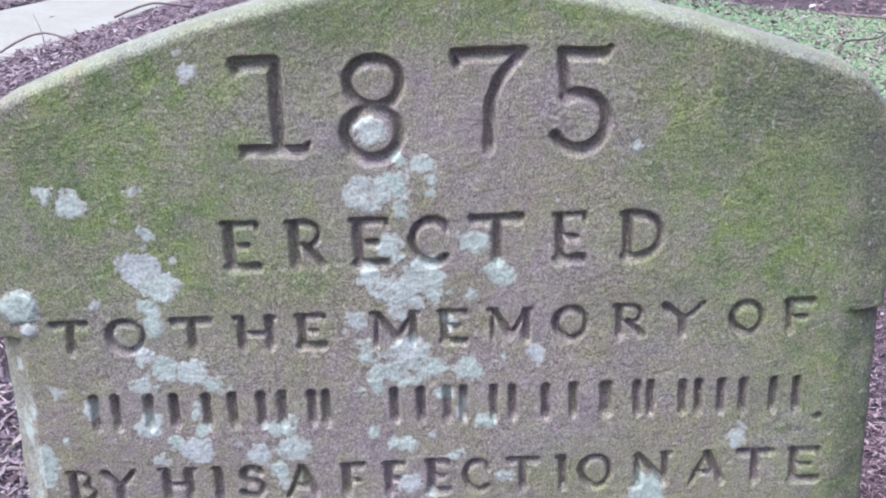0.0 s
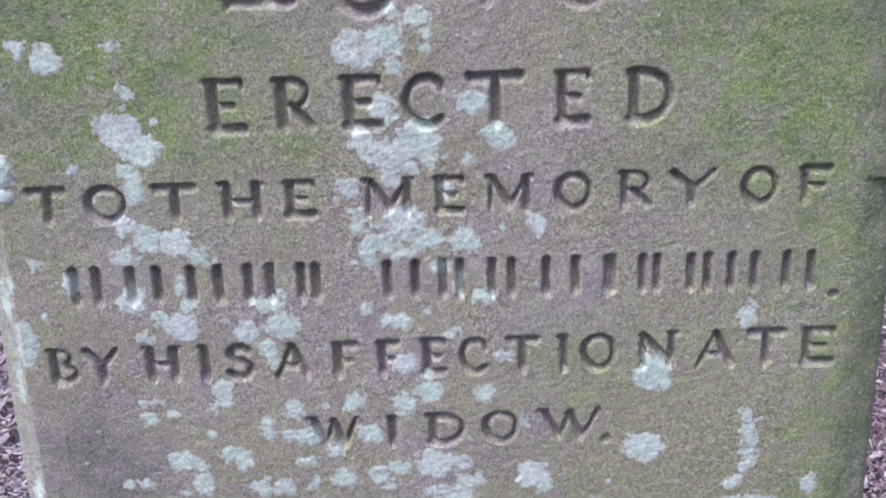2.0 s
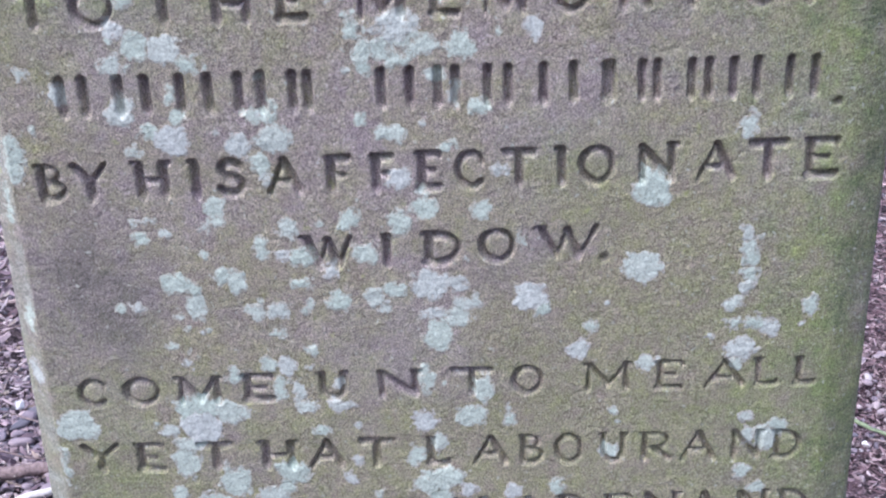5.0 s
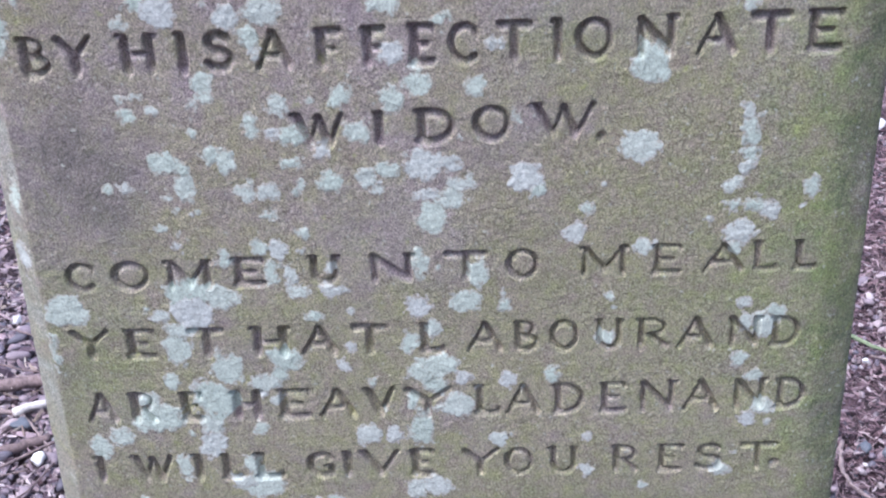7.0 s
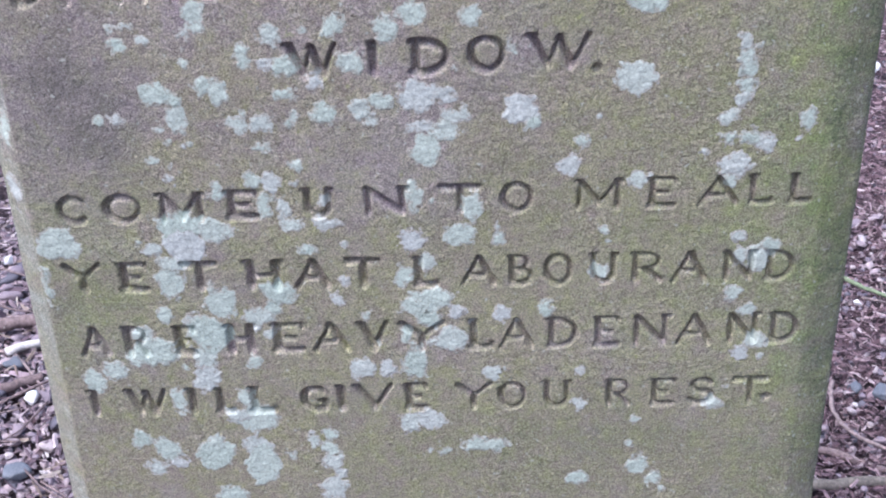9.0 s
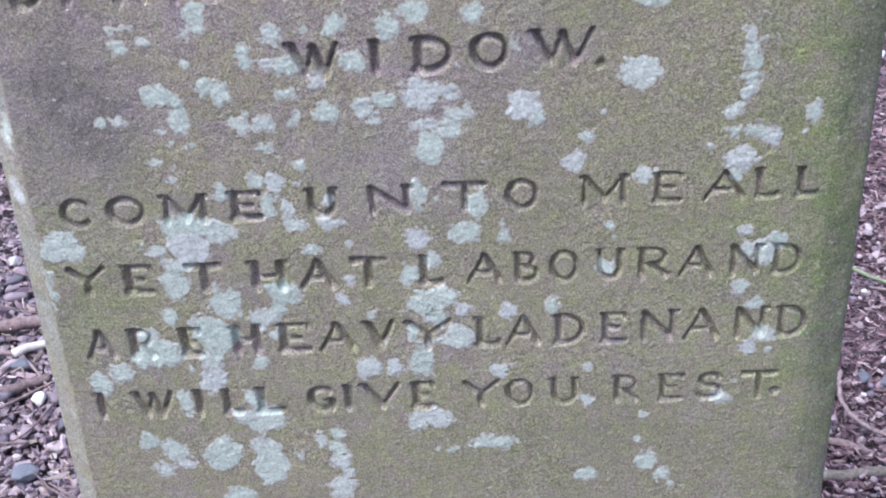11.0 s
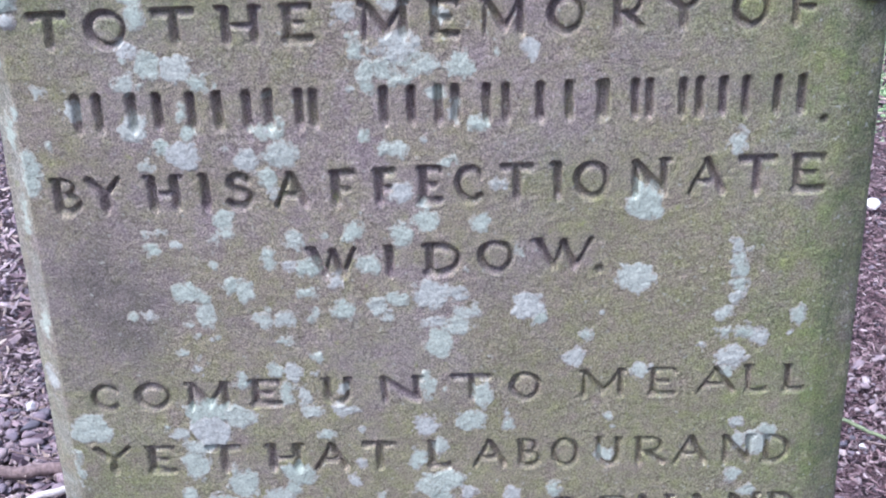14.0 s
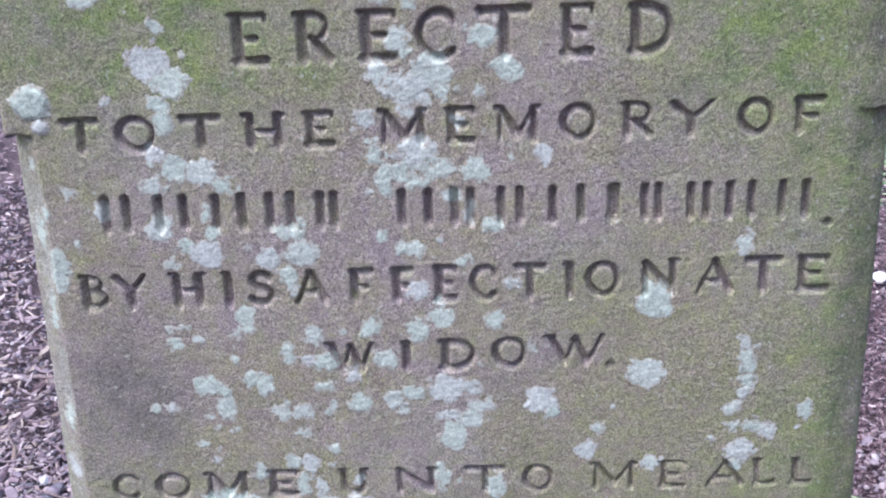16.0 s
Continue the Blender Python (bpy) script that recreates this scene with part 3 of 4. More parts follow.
LICHEN_2 = [
    (-0.253, 0.926, 5.1, 7.2), (0.037, 0.919, 4.4, 7.9), (-0.206, 0.913, 11.1, 9.1), (-0.097, 0.909, 4.3, 9.1), (0.055, 0.908, 7.0, 6.0), (-0.168, 0.907,
    6.0, 6.4), (-0.106, 0.907, 11.9, 6.4), (-0.034, 0.902, 5.7, 6.0), (-0.273, 0.901, 3.4, 3.7), (-0.187, 0.898, 8.6, 6.5), (0.014, 0.897, 4.4, 5.0),
    (-0.01, 0.891, 12.4, 7.1), (-0.172, 0.891, 11.2, 11.1), (-0.099, 0.888, 12.0, 10.2), (0.25, 0.886, 6.2, 9.1), (-0.124, 0.884, 8.6, 8.4), (-0.202,
    0.882, 5.2, 3.7), (0.032, 0.879, 7.1, 5.1), (-0.108, 0.87, 6.9, 9.4), (0.069, 0.86, 6.3, 5.2), (-0.105, 0.858, 4.3, 6.7), (-0.006, 0.855, 8.1, 8.3),
    (0.182, 0.839, 13.4, 12.8), (-0.149, 0.833, 7.5, 10.5)
]
LICHEN_3 = [
    (0.01, 0.829, 9.1, 8.7), (0.055, 0.828, 7.4, 7.8), (-0.201, 0.827, 5.1, 3.5), (-0.045, 0.825, 6.7, 7.9), (-0.157, 0.819, 4.2, 4.4), (-0.009, 0.819,
    10.0, 8.8), (-0.051, 0.818, 5.9, 5.3), (-0.095, 0.817, 7.6, 8.0), (-0.191, 0.815, 5.5, 4.5), (-0.208, 0.812, 6.8, 5.4), (0.084, 0.802, 4.2, 5.4),
    (-0.115, 0.8, 5.9, 9.0), (0.253, 0.8, 5.0, 6.2), (-0.161, 0.795, 4.3, 3.6), (-0.036, 0.794, 8.5, 10.0), (-0.101, 0.793, 6.8, 4.6), (-0.084, 0.792,
    9.4, 6.4), (0.255, 0.79, 6.2, 6.7), (-0.065, 0.78, 5.1, 6.4), (0.257, 0.779, 7.1, 7.3), (-0.15, 0.778, 8.6, 6.0), (0.175, 0.774, 13.5, 11.9), (-0.137,
    0.773, 6.9, 8.4), (-0.185, 0.772, 11.3, 8.4)
]
LICHEN_4 = [
    (-0.088, 0.769, 8.6, 5.6), (-0.171, 0.767, 5.2, 5.6), (0.258, 0.767, 6.7, 7.3), (0.011, 0.766, 12.8, 12.1), (0.034, 0.765, 7.7, 6.5), (-0.015, 0.763,
    7.7, 5.6), (-0.032, 0.757, 6.9, 7.1), (0.257, 0.757, 5.5, 5.6), (-0.06, 0.754, 8.7, 7.6), (-0.219, 0.753, 5.3, 3.8), (0.09, 0.752, 12.0, 12.2),
    (-0.171, 0.751, 7.9, 11.4), (-0.083, 0.75, 3.9, 5.7), (0.04, 0.749, 9.5, 6.6), (-0.125, 0.746, 7.9, 6.7), (-0.109, 0.746, 8.7, 7.2), (-0.023, 0.746,
    4.8, 4.3), (-0.185, 0.743, 4.4, 4.8), (0.246, 0.742, 6.4, 5.2), (0.098, 0.741, 7.8, 6.7), (0.014, 0.74, 7.8, 4.8), (0.306, 0.739, 6.8, 7.5), (0.033,
    0.737, 9.5, 7.7), (-0.181, 0.734, 3.1, 3.4)
]
LICHEN_5 = [
    (-0.164, 0.731, 2.6, 2.9), (-0.109, 0.726, 6.2, 4.4), (0.249, 0.725, 5.1, 6.7), (0.261, 0.724, 7.7, 4.3), (0.137, 0.723, 4.8, 5.3), (0.017, 0.721,
    8.8, 12.7), (0.277, 0.718, 7.3, 6.8), (-0.196, 0.717, 4.5, 3.9), (-0.182, 0.712, 4.0, 4.0), (-0.085, 0.709, 5.3, 5.4), (0.127, 0.704, 7.9, 8.9),
    (-0.185, 0.701, 4.0, 5.0), (0.255, 0.701, 10.8, 8.8), (-0.12, 0.698, 5.8, 6.0), (-0.106, 0.696, 6.7, 8.0), (0.18, 0.69, 7.0, 7.0), (0.251, 0.688, 5.7,
    7.0), (-0.15, 0.687, 5.3, 8.0), (0.006, 0.681, 7.1, 11.0), (-0.066, 0.679, 5.8, 7.0), (-0.113, 0.676, 4.5, 11.1), (-0.097, 0.672, 5.4, 9.1), (0.049,
    0.669, 7.1, 12.1), (-0.092, 0.658, 7.2, 6.2)
]
LICHEN_6 = [
    (-0.063, 0.658, 9.9, 5.1), (-0.183, 0.658, 18.1, 11.3), (-0.157, 0.654, 12.7, 9.3), (0.154, 0.646, 4.0, 3.6), (0.04, 0.645, 9.9, 9.3), (-0.284, 0.643,
    13.8, 12.6), (0.072, 0.641, 4.9, 5.2), (-0.182, 0.64, 15.5, 12.6), (0.002, 0.64, 9.0, 9.4), (-0.207, 0.639, 8.2, 5.8), (0.262, 0.638, 4.9, 4.1),
    (-0.082, 0.636, 6.4, 5.3), (0.29, 0.63, 8.0, 7.3), (-0.196, 0.624, 10.1, 7.5), (0.012, 0.621, 6.4, 8.5), (0.28, 0.618, 8.1, 9.5), (0.264, 0.618, 4.5,
    7.4), (-0.198, 0.608, 10.2, 14.1), (-0.006, 0.608, 8.3, 9.7), (0.153, 0.607, 6.4, 6.4), (-0.055, 0.604, 4.6, 5.4), (-0.166, 0.601, 3.7, 6.6), (-0.112,
    0.594, 14.0, 9.9), (-0.064, 0.587, 5.6, 6.6)
]
LICHEN_7 = [
    (0.018, 0.586, 13.9, 9.9), (0.263, 0.584, 5.9, 6.6), (-0.16, 0.582, 11.3, 14.5), (-0.118, 0.58, 8.4, 7.8), (0.006, 0.578, 14.9, 11.1), (-0.208, 0.574,
    6.2, 6.7), (0.036, 0.574, 7.5, 6.7), (0.109, 0.572, 7.0, 7.2), (-0.129, 0.571, 12.3, 7.9), (0.073, 0.569, 6.5, 7.8), (-0.041, 0.568, 4.7, 4.5),
    (0.277, 0.567, 7.4, 7.8), (-0.184, 0.566, 8.5, 7.9), (0.012, 0.566, 11.2, 9.0), (-0.174, 0.557, 17.1, 16.0), (-0.121, 0.554, 4.8, 5.7), (-0.231,
    0.553, 8.6, 8.0), (-0.007, 0.55, 5.7, 6.9), (0.028, 0.544, 14.2, 11.5), (-0.222, 0.538, 17.4, 12.8), (0.286, 0.537, 7.5, 8.0), (-0.18, 0.531, 7.7,
    10.6), (-0.238, 0.53, 7.8, 7.1), (-0.138, 0.526, 6.8, 7.1)
]
LICHEN_8 = [
    (0.273, 0.524, 6.6, 5.8), (-0.002, 0.521, 8.6, 15.3), (-0.26, 0.518, 10.7, 8.3), (-0.046, 0.517, 9.6, 10.7), (-0.026, 0.516, 6.3, 7.7), (-0.183, 0.51,
    10.7, 12.0), (0.066, 0.509, 7.7, 7.1), (-0.279, 0.508, 8.8, 10.8), (0.139, 0.508, 3.8, 4.7), (-0.152, 0.488, 6.9, 8.6), (-0.209, 0.484, 5.9, 13.5),
    (0.139, 0.474, 5.8, 6.1), (0.253, 0.472, 8.7, 6.1), (-0.159, 0.469, 9.9, 6.2), (-0.142, 0.465, 15.9, 12.5), (0.009, 0.46, 12.8, 10.0), (-0.009, 0.457,
    9.9, 10.0), (0.187, 0.456, 4.9, 4.4), (-0.08, 0.444, 6.0, 7.6), (-0.249, 0.443, 7.1, 7.7), (-0.182, 0.438, 7.1, 7.7), (-0.095, 0.438, 4.5, 5.8),
    (0.055, 0.431, 16.0, 7.0), (-0.229, 0.43, 10.2, 11.7)
]
LICHEN_9 = [
    (-0.146, 0.43, 12.1, 11.6), (-0.081, 0.428, 8.1, 7.7), (-0.183, 0.425, 15.2, 14.3), (0.018, 0.423, 4.5, 3.9), (-0.118, 0.422, 5.1, 5.2), (-0.219,
    0.416, 7.2, 6.6), (-0.08, 0.415, 8.1, 7.8), (-0.145, 0.411, 16.3, 19.7), (-0.241, 0.41, 10.3, 9.3), (0.191, 0.405, 10.0, 10.4), (-0.075, 0.4, 5.1,
    6.6), (0.137, 0.392, 8.1, 7.9), (0.206, 0.389, 6.6, 6.6), (-0.082, 0.382, 10.3, 12.1), (-0.177, 0.375, 13.5, 9.5)
]
LICHENS = (LICHEN_0, LICHEN_1, LICHEN_2, LICHEN_3, LICHEN_4, LICHEN_5, LICHEN_6, LICHEN_7, LICHEN_8, LICHEN_9)

turn = 0
for spots in LICHENS:
    for x, z, rx, rz in spots:
        bulky = x < -0.285 and z > 0.99 or abs(x + 0.1655) < 0.003 and abs(z - 0.955) < 0.006
        turn += 1
        lichen_patch(x, z, rx / 1000, rz / 1000, 0.0022 if bulky else 0.0002, turn)
# small young patches scattered round the larger ones
young = np.random.default_rng(8)
for spots in LICHENS:
    for x, z, rx, rz in spots[::3]:
        turn += 1
        a, d = young.uniform(0, 6.28), young.uniform(1.3, 3.0) * rx / 1000
        s = young.uniform(2.0, 3.6) / 1000
        if LEFT + 0.05 < x + d * math.cos(a) < RIGHT - 0.05:
            lichen_patch(x + d * math.cos(a), z + d * math.sin(a), s, s, 0.0002, turn)
# flakes on the bevelled edge
for x, z, rx, rz in ((-0.307, 0.912, 5, 14), (-0.294, 0.88, 7, 15), (-0.307, 0.845, 5, 16), (-0.3, 0.93, 4, 8), (-0.306, 0.745, 5, 13), (-0.31, 0.69, 6, 14), (-0.297, 0.605, 5, 16), (-0.308, 0.97, 4, 10)):
    turn += 1
    lichen_patch(x + 0.004 - 0.025 * (0.99 - z), z, rx / 1000, rz / 1000, 0.0002, turn)


# ---- loose ground cover ----
def blob(rng, tall, cuts=2):
    bm = bmesh.new()
    bmesh.ops.create_icosphere(bm, subdivisions=cuts, radius=0.5)
    k = rng.uniform(-1, 1, (3, 3))
    flat, slim = rng.uniform(0.0, 0.5), rng.uniform(0.48, 0.95)
    faces = [(Vector(rng.normal(0, 1, 3)).normalized(), rng.uniform(0.16, 0.34)) for _ in range(rng.integers(3, 9))]
    for p in bm.verts:
        c = p.co.copy()
        bulge = 1 + 0.16 * math.sin(3 * (c @ Vector(k[0])) * 2 + k[0][0] * 5) + 0.12 * math.sin(5 * (c @ Vector(k[1])) + 2)
        rub = 1 + rng.uniform(-0.09, 0.09)
        p.co = Vector((c.x * bulge * rub, c.y * bulge * slim * rub, c.z * bulge * tall))
        if p.co.z > 0.3 * tall:
            p.co.z -= (p.co.z - 0.3 * tall) * flat
        # broken faces
        for away, reach in faces:
            over = p.co.dot(away) - reach
            if over > 0:
                p.co -= away * over * 0.97
    v = np.array([p.co[:] for p in bm.verts])
    f = np.array([[q.index for q in t.verts] for t in bm.faces])
    bm.free()
    return v, f


def chip(rng):
    """A splinter of bark: a bent, tapering slab."""
    v = []
    for x, w, h in ((-0.5, rng.uniform(0.05, 0.15), 0.04), (rng.uniform(-0.15, 0.15), rng.uniform(0.14, 0.26), 0.09), (0.5, rng.uniform(0.04, 0.14), 0.04)):
        lift = rng.uniform(-0.05, 0.08)
        shift = rng.uniform(-0.08, 0.08)
        v += [(x, -w + shift, -h + lift), (x, shift + w * rng.uniform(-0.3, 0.3), h + lift), (x, w + shift, -h + lift)]
    f = [[0, 1, 4, 3], [1, 2, 5, 4], [3, 4, 7, 6], [4, 5, 8, 7]]
    return np.array(v), np.array(f)


def scatter(name, kinds, places, sizes, rng, material, label, category, tilt=0.35, smooth=True):
    """Many small pieces joined into one mesh of kind stuff."""
    vs, fs, n = [], [], 0
    for (x, y, z), size in zip(places, sizes):
        v, f = kinds[rng.integers(len(kinds))]
        turn = np.array(Euler((rng.normal(0, tilt), rng.normal(0, tilt), rng.uniform(0, 6.28))).to_matrix())
        vs.append(v @ turn.T * size + (x, y, z))
        fs.append(f + n)
        n += len(v)
    ob = new(name, mesh_of(name, np.concatenate(vs), np.concatenate(fs), material, smooth))
    return tagged(ob, label, category, kind="stuff")


def spread(rng, count, x0, x1, y0, y1, keep=lambda x, y: True):
    out = []
    while len(out) < count:
        x, y = rng.uniform(x0, x1), rng.uniform(y0, y1)
        # beds thin out towards their borders
        border = min((x - x0) / (x1 - x0), (x1 - x) / (x1 - x0), (y - y0) / (y1 - y0), (y1 - y) / (y1 - y0))
        if border + 0.05 * math.sin(5 * x) * math.cos(4 * y) < rng.uniform(0, 0.17):
            continue
        if keep(x, y) and not (-0.36 < x < 0.39 and -0.02 < y < 0.085):
            out.append((x, y))
    return out


def on_path(x, y):
    off = (x + 2.3) * -0.963 + (y - 5.23) * 0.27
    return -0.03 < off < 0.8


rng = np.random.default_rng(21)
PEBBLES = [blob(rng, rng.uniform(0.22, 0.7)) for _ in range(20)]
SMALL = [blob(rng, rng.uniform(0.5, 0.8), 1) for _ in range(8)]
CHIPS = [chip(rng) for _ in range(14)]
NEEDLES = [(v * (1.0, 0.42, 0.6), f) for v, f in CHIPS]
MIXED = CHIPS[:6] + NEEDLES[:12]


def lay(points, sizes, sink, rng, pile=0.012):
    return [(x, y, float(ground_z(x)) + s * sink + rng.uniform(0, pile)) for (x, y), s in zip(points, sizes)]


# pebbles that can be told apart, beside the foot of the stone
for side, count in ((-1, 240), (1, 150)):
    spots = []
    while len(spots) < count:
        y = rng.uniform(0.3, 1.0 if side < 0 else 1.4)
        x = (-0.38 - 0.37 * y if side < 0 else 0.42 + 0.35 * y) + rng.uniform(-0.16, 0.16)
        if all((x - a) ** 2 + (y - b) ** 2 > 0.00018 for a, b in spots):
            spots.append((x, y))
    shared = [mesh_of("pebble", v, f, PEBBLE) for v, f in PEBBLES]
    for x, y in spots:
        s = 0.013 + 0.03 * rng.uniform() ** 1.7 if side < 0 else 0.009 + 0.02 * rng.uniform() ** 1.6
        ob = part("pebble", shared[rng.integers(len(shared))], ground)
        ob.location = (x, y, float(ground_z(x)) + (0.012 if side < 0 else 0.024) + s * 0.2)
        ob.rotation_euler = (rng.normal(0, 0.25), rng.normal(0, 0.25), rng.uniform(0, 6.28))
        ob.scale = (s, s, s)

# the gravel bed lies to one side of the stone and thins out over the soil
near = spread(rng, 4000, -1.15, -0.3, 0.0, 1.25)
sizes = rng.uniform(0.007, 0.021, len(near))
scatter("gravel", PEBBLES, lay(near, sizes, 0.15, rng), sizes, rng, PEBBLE, "mauve and grey rounded gravel beside the gravestone", "gravel", 0.35, False)
bed = spread(rng, 17000, -1.9, -0.05, -0.7, 2.6, lambda x, y: x < -0.38 or y < -0.03 or y > 0.1)
sizes = rng.uniform(0.007, 0.019, len(bed))
scatter("gravel", SMALL, lay(bed, sizes, 0.2, rng, 0.014), sizes, rng, PEBBLE, "fine angular mauve gravel over soil", "gravel", 0.35, False)
thin = spread(rng, 5500, -0.1, 2.2, -0.8, 3.2)
sizes = rng.uniform(0.006, 0.02, len(thin))
scatter("gravel", SMALL, lay(thin, sizes, 0.2, rng, 0.02), sizes, rng, PEBBLE, "mauve pebbles mixed among bark mulch", "gravel", 0.35, False)

bed = spread(rng, 900, 0.36, 1.25, 0.15, 1.5)
sizes = 0.008 + 0.016 * rng.uniform(0, 1, len(bed)) ** 2
scatter("gravel", PEBBLES, lay(bed, sizes, 0.2, rng, 0.026), sizes, rng, PEBBLE, "rounded mauve and grey pebbles lying on bark mulch", "gravel", 0.35, False)

# bark mulch on the other side, and splinters over the gravel
bed = spread(rng, 42000, 0.1, 2.0, -0.3, 3.0)
sizes = rng.uniform(0.007, 0.024, len(bed))
scatter("bark_mulch", MIXED, lay(bed, sizes, 0.08, rng, 0.026), sizes, rng, BARK, "reddish-brown bark mulch and wood splinters", "mulch", 0.3, False)
bed = spread(rng, 16000, 0.36, 1.3, 0.2, 1.8)
sizes = rng.uniform(0.006, 0.02, len(bed))
scatter("bark_mulch", MIXED, lay(bed, sizes, 0.08, rng, 0.032), sizes, rng, BARK, "fine crumbled bark and splinters beside the stone", "mulch", 0.35, False)
bed = spread(rng, 6500, -2.0, 0.0, -0.3, 3.4)
sizes = rng.uniform(0.012, 0.042, len(bed))
scatter("bark_mulch", MIXED, lay(bed, sizes, 0.08, rng, 0.022), sizes, rng, DRY_BARK, "brown wood splinters scattered over gravel", "mulch", 0.3, False)
bed = spread(rng, 2600, -1.9, 0.0, -0.5, 2.6)
sizes = rng.uniform(0.01, 0.035, len(bed))
scatter("leaf_litter", MIXED, lay(bed, sizes, 0.08, rng, 0.026), sizes, rng, DEBRIS, "tan wood chips and leaf scraps over gravel", "litter", 0.3, False)
bed = spread(rng, 5000, -1.15, -0.33, 0.1, 1.3)
sizes = rng.uniform(0.006, 0.022, len(bed))
scatter("bark_mulch", MIXED, lay(bed, sizes, 0.1, rng, 0.022), sizes, rng, DRY_BARK, "reddish bark crumbs between pebbles", "mulch", 0.4, False)
far = spread(rng, 10000, -4.6, 4.6, 2.2, 11.0, lambda x, y: not on_path(x, y))
sizes = rng.uniform(0.02, 0.06, len(far))
scatter("bark_mulch", CHIPS, lay(far, sizes, 0.08, rng, 0.015), sizes, rng, BARK, "dark bark mulch bed behind the gravestone", "mulch", 0.3, False)
beds = spread(rng, 17000, -3.6, -0.9, 3.6, 8.4, lambda x, y: not on_path(x, y) and abs(x + 0.55 + 0.26 * y) < 0.9)
sizes = rng.uniform(0.012, 0.042, len(beds))
scatter("bark_mulch", MIXED, lay(beds, sizes, 0.1, rng, 0.03), sizes, rng, DRY_BARK, "pale dry wood chips and leaf litter beside the footpath", "mulch", 0.35, False)
round_about = spread(rng, 4000, -2.6, 2.4, -1.8, 3.2)
sizes = rng.uniform(0.012, 0.045, len(round_about))
scatter("bark_mulch", CHIPS, lay(round_about, sizes, 0.06, rng, 0.008), sizes, rng, BARK, "bark mulch strewn over dark soil", "mulch", 0.3, False)


# moss, grass and dry litter on the open ground behind the stone
def clump(rng):
    """A tuft of short curved blades."""
    v, f = [], []
    for _ in range(6):
        a, lean, tall = rng.uniform(0, 6.28), rng.uniform(0.1, 0.6), rng.uniform(0.5, 1.0)
        ox, oy, w = rng.uniform(-0.3, 0.3), rng.uniform(-0.3, 0.3), 0.06
        dx, dy = math.cos(a), math.sin(a)
        k = len(v)
        for s, h, g in ((0.0, 0.0, 1.0), (lean * 0.4, tall * 0.6, 0.8), (lean, tall, 0.05)):
            v += [(ox + dx * s - dy * w * g, oy + dy * s + dx * w * g, h), (ox + dx * s + dy * w * g, oy + dy * s - dx * w * g, h)]
        f += [[k, k + 1, k + 3, k + 2], [k + 2, k + 3, k + 5, k + 4]]
    return np.array(v), np.array(f)


def mossy(x, y):
    return -1.3 < x - 0.42 - 0.29 * y < 0.75 and y < 8.55 - 0.52 * (x - 1.5) and x > 0.75


TUFTS = [clump(rng) for _ in range(8)]
spots = spread(rng, 24000, 0.7, 3.6, 2.7, 8.6, mossy)
sizes = rng.uniform(0.012, 0.034, len(spots))
scatter("moss", SMALL, [(x, y, float(ground_z(x)) + 0.002) for x, y in spots], sizes, rng, LEAF, "low green moss cushions on the ground", "moss")
spots = spread(rng, 5500, 0.7, 3.4, 2.7, 8.6, lambda x, y: mossy(x, y) and rng.uniform() < (0.25 if x > 2.35 or y < 5 else 1.0))
sizes = rng.uniform(0.01, 0.024, len(spots))
scatter("grass", TUFTS, [(x, y, float(ground_z(x))) for x, y in spots], sizes, rng, LEAF, "short bright green grass and moss tufts", "grass", 0.1)
spots = spread(rng, 5500, 0.7, 3.6, 2.6, 8.6, lambda x, y: mossy(x, y) and (x > 2.2 or y < 5.5 or rng.uniform() < 0.12))
sizes = rng.uniform(0.01, 0.03, len(spots))
scatter("leaf_litter", MIXED, [(x, y, float(ground_z(x)) + rng.uniform(0.01, 0.03)) for x, y in spots], sizes, rng, DEBRIS, "dry tan leaf litter and splinters over moss", "litter", 0.3, False)


# ---- twigs, sticks and single stones ----
def tube(points, r0, r1, rng, sides=7, wander=0.25):
    """A tapering, slightly crooked branch through the points."""
    pts = [Vector(p) for p in points]
    fine = []
    for k in range(len(pts) - 1):
        p0, p1, p2, p3 = pts[max(k - 1, 0)], pts[k], pts[k + 1], pts[min(k + 2, len(pts) - 1)]
        for j in range(6):
            t = j / 6
            fine.append(0.5 * (2 * p1 + (p2 - p0) * t + (2 * p0 - 5 * p1 + 4 * p2 - p3) * t * t + (3 * p1 - p0 - 3 * p2 + p3) * t ** 3))
    fine.append(pts[-1])
    v, f = [], []
    n = len(fine)
    for k, p in enumerate(fine):
        way = (fine[min(k + 1, n - 1)] - fine[max(k - 1, 0)]).normalized()
        side = way.cross(Vector((0, 0, 1)))
        side = side.normalized() if side.length > 1e-4 else Vector((1, 0, 0))
        up = side.cross(way)
        r = r0 + (r1 - r0) * k / (n - 1)
        p = p + side * rng.normal(0, wander * r) + up * rng.normal(0, wander * r * 0.5)
        for s in range(sides):
            a = 6.2832 * s / sides
            q = p + (side * math.cos(a) + up * math.sin(a)) * r * rng.uniform(0.85, 1.15)
            v.append(q[:])
    quads = [[k * sides + s, k * sides + (s + 1) % sides, (k + 1) * sides + (s + 1) % sides, (k + 1) * sides + s] for k in range(n - 1) for s in range(sides)]
    c = len(v)
    v += [fine[0][:], fine[-1][:]]
    tris = [[c, (s + 1) % sides, s] for s in range(sides)] + [[c + 1, (n - 1) * sides + s, (n - 1) * sides + (s + 1) % sides] for s in range(sides)]
    return np.array(v), [np.array(quads)[:, ::-1], np.array(tris)[:, ::-1]]


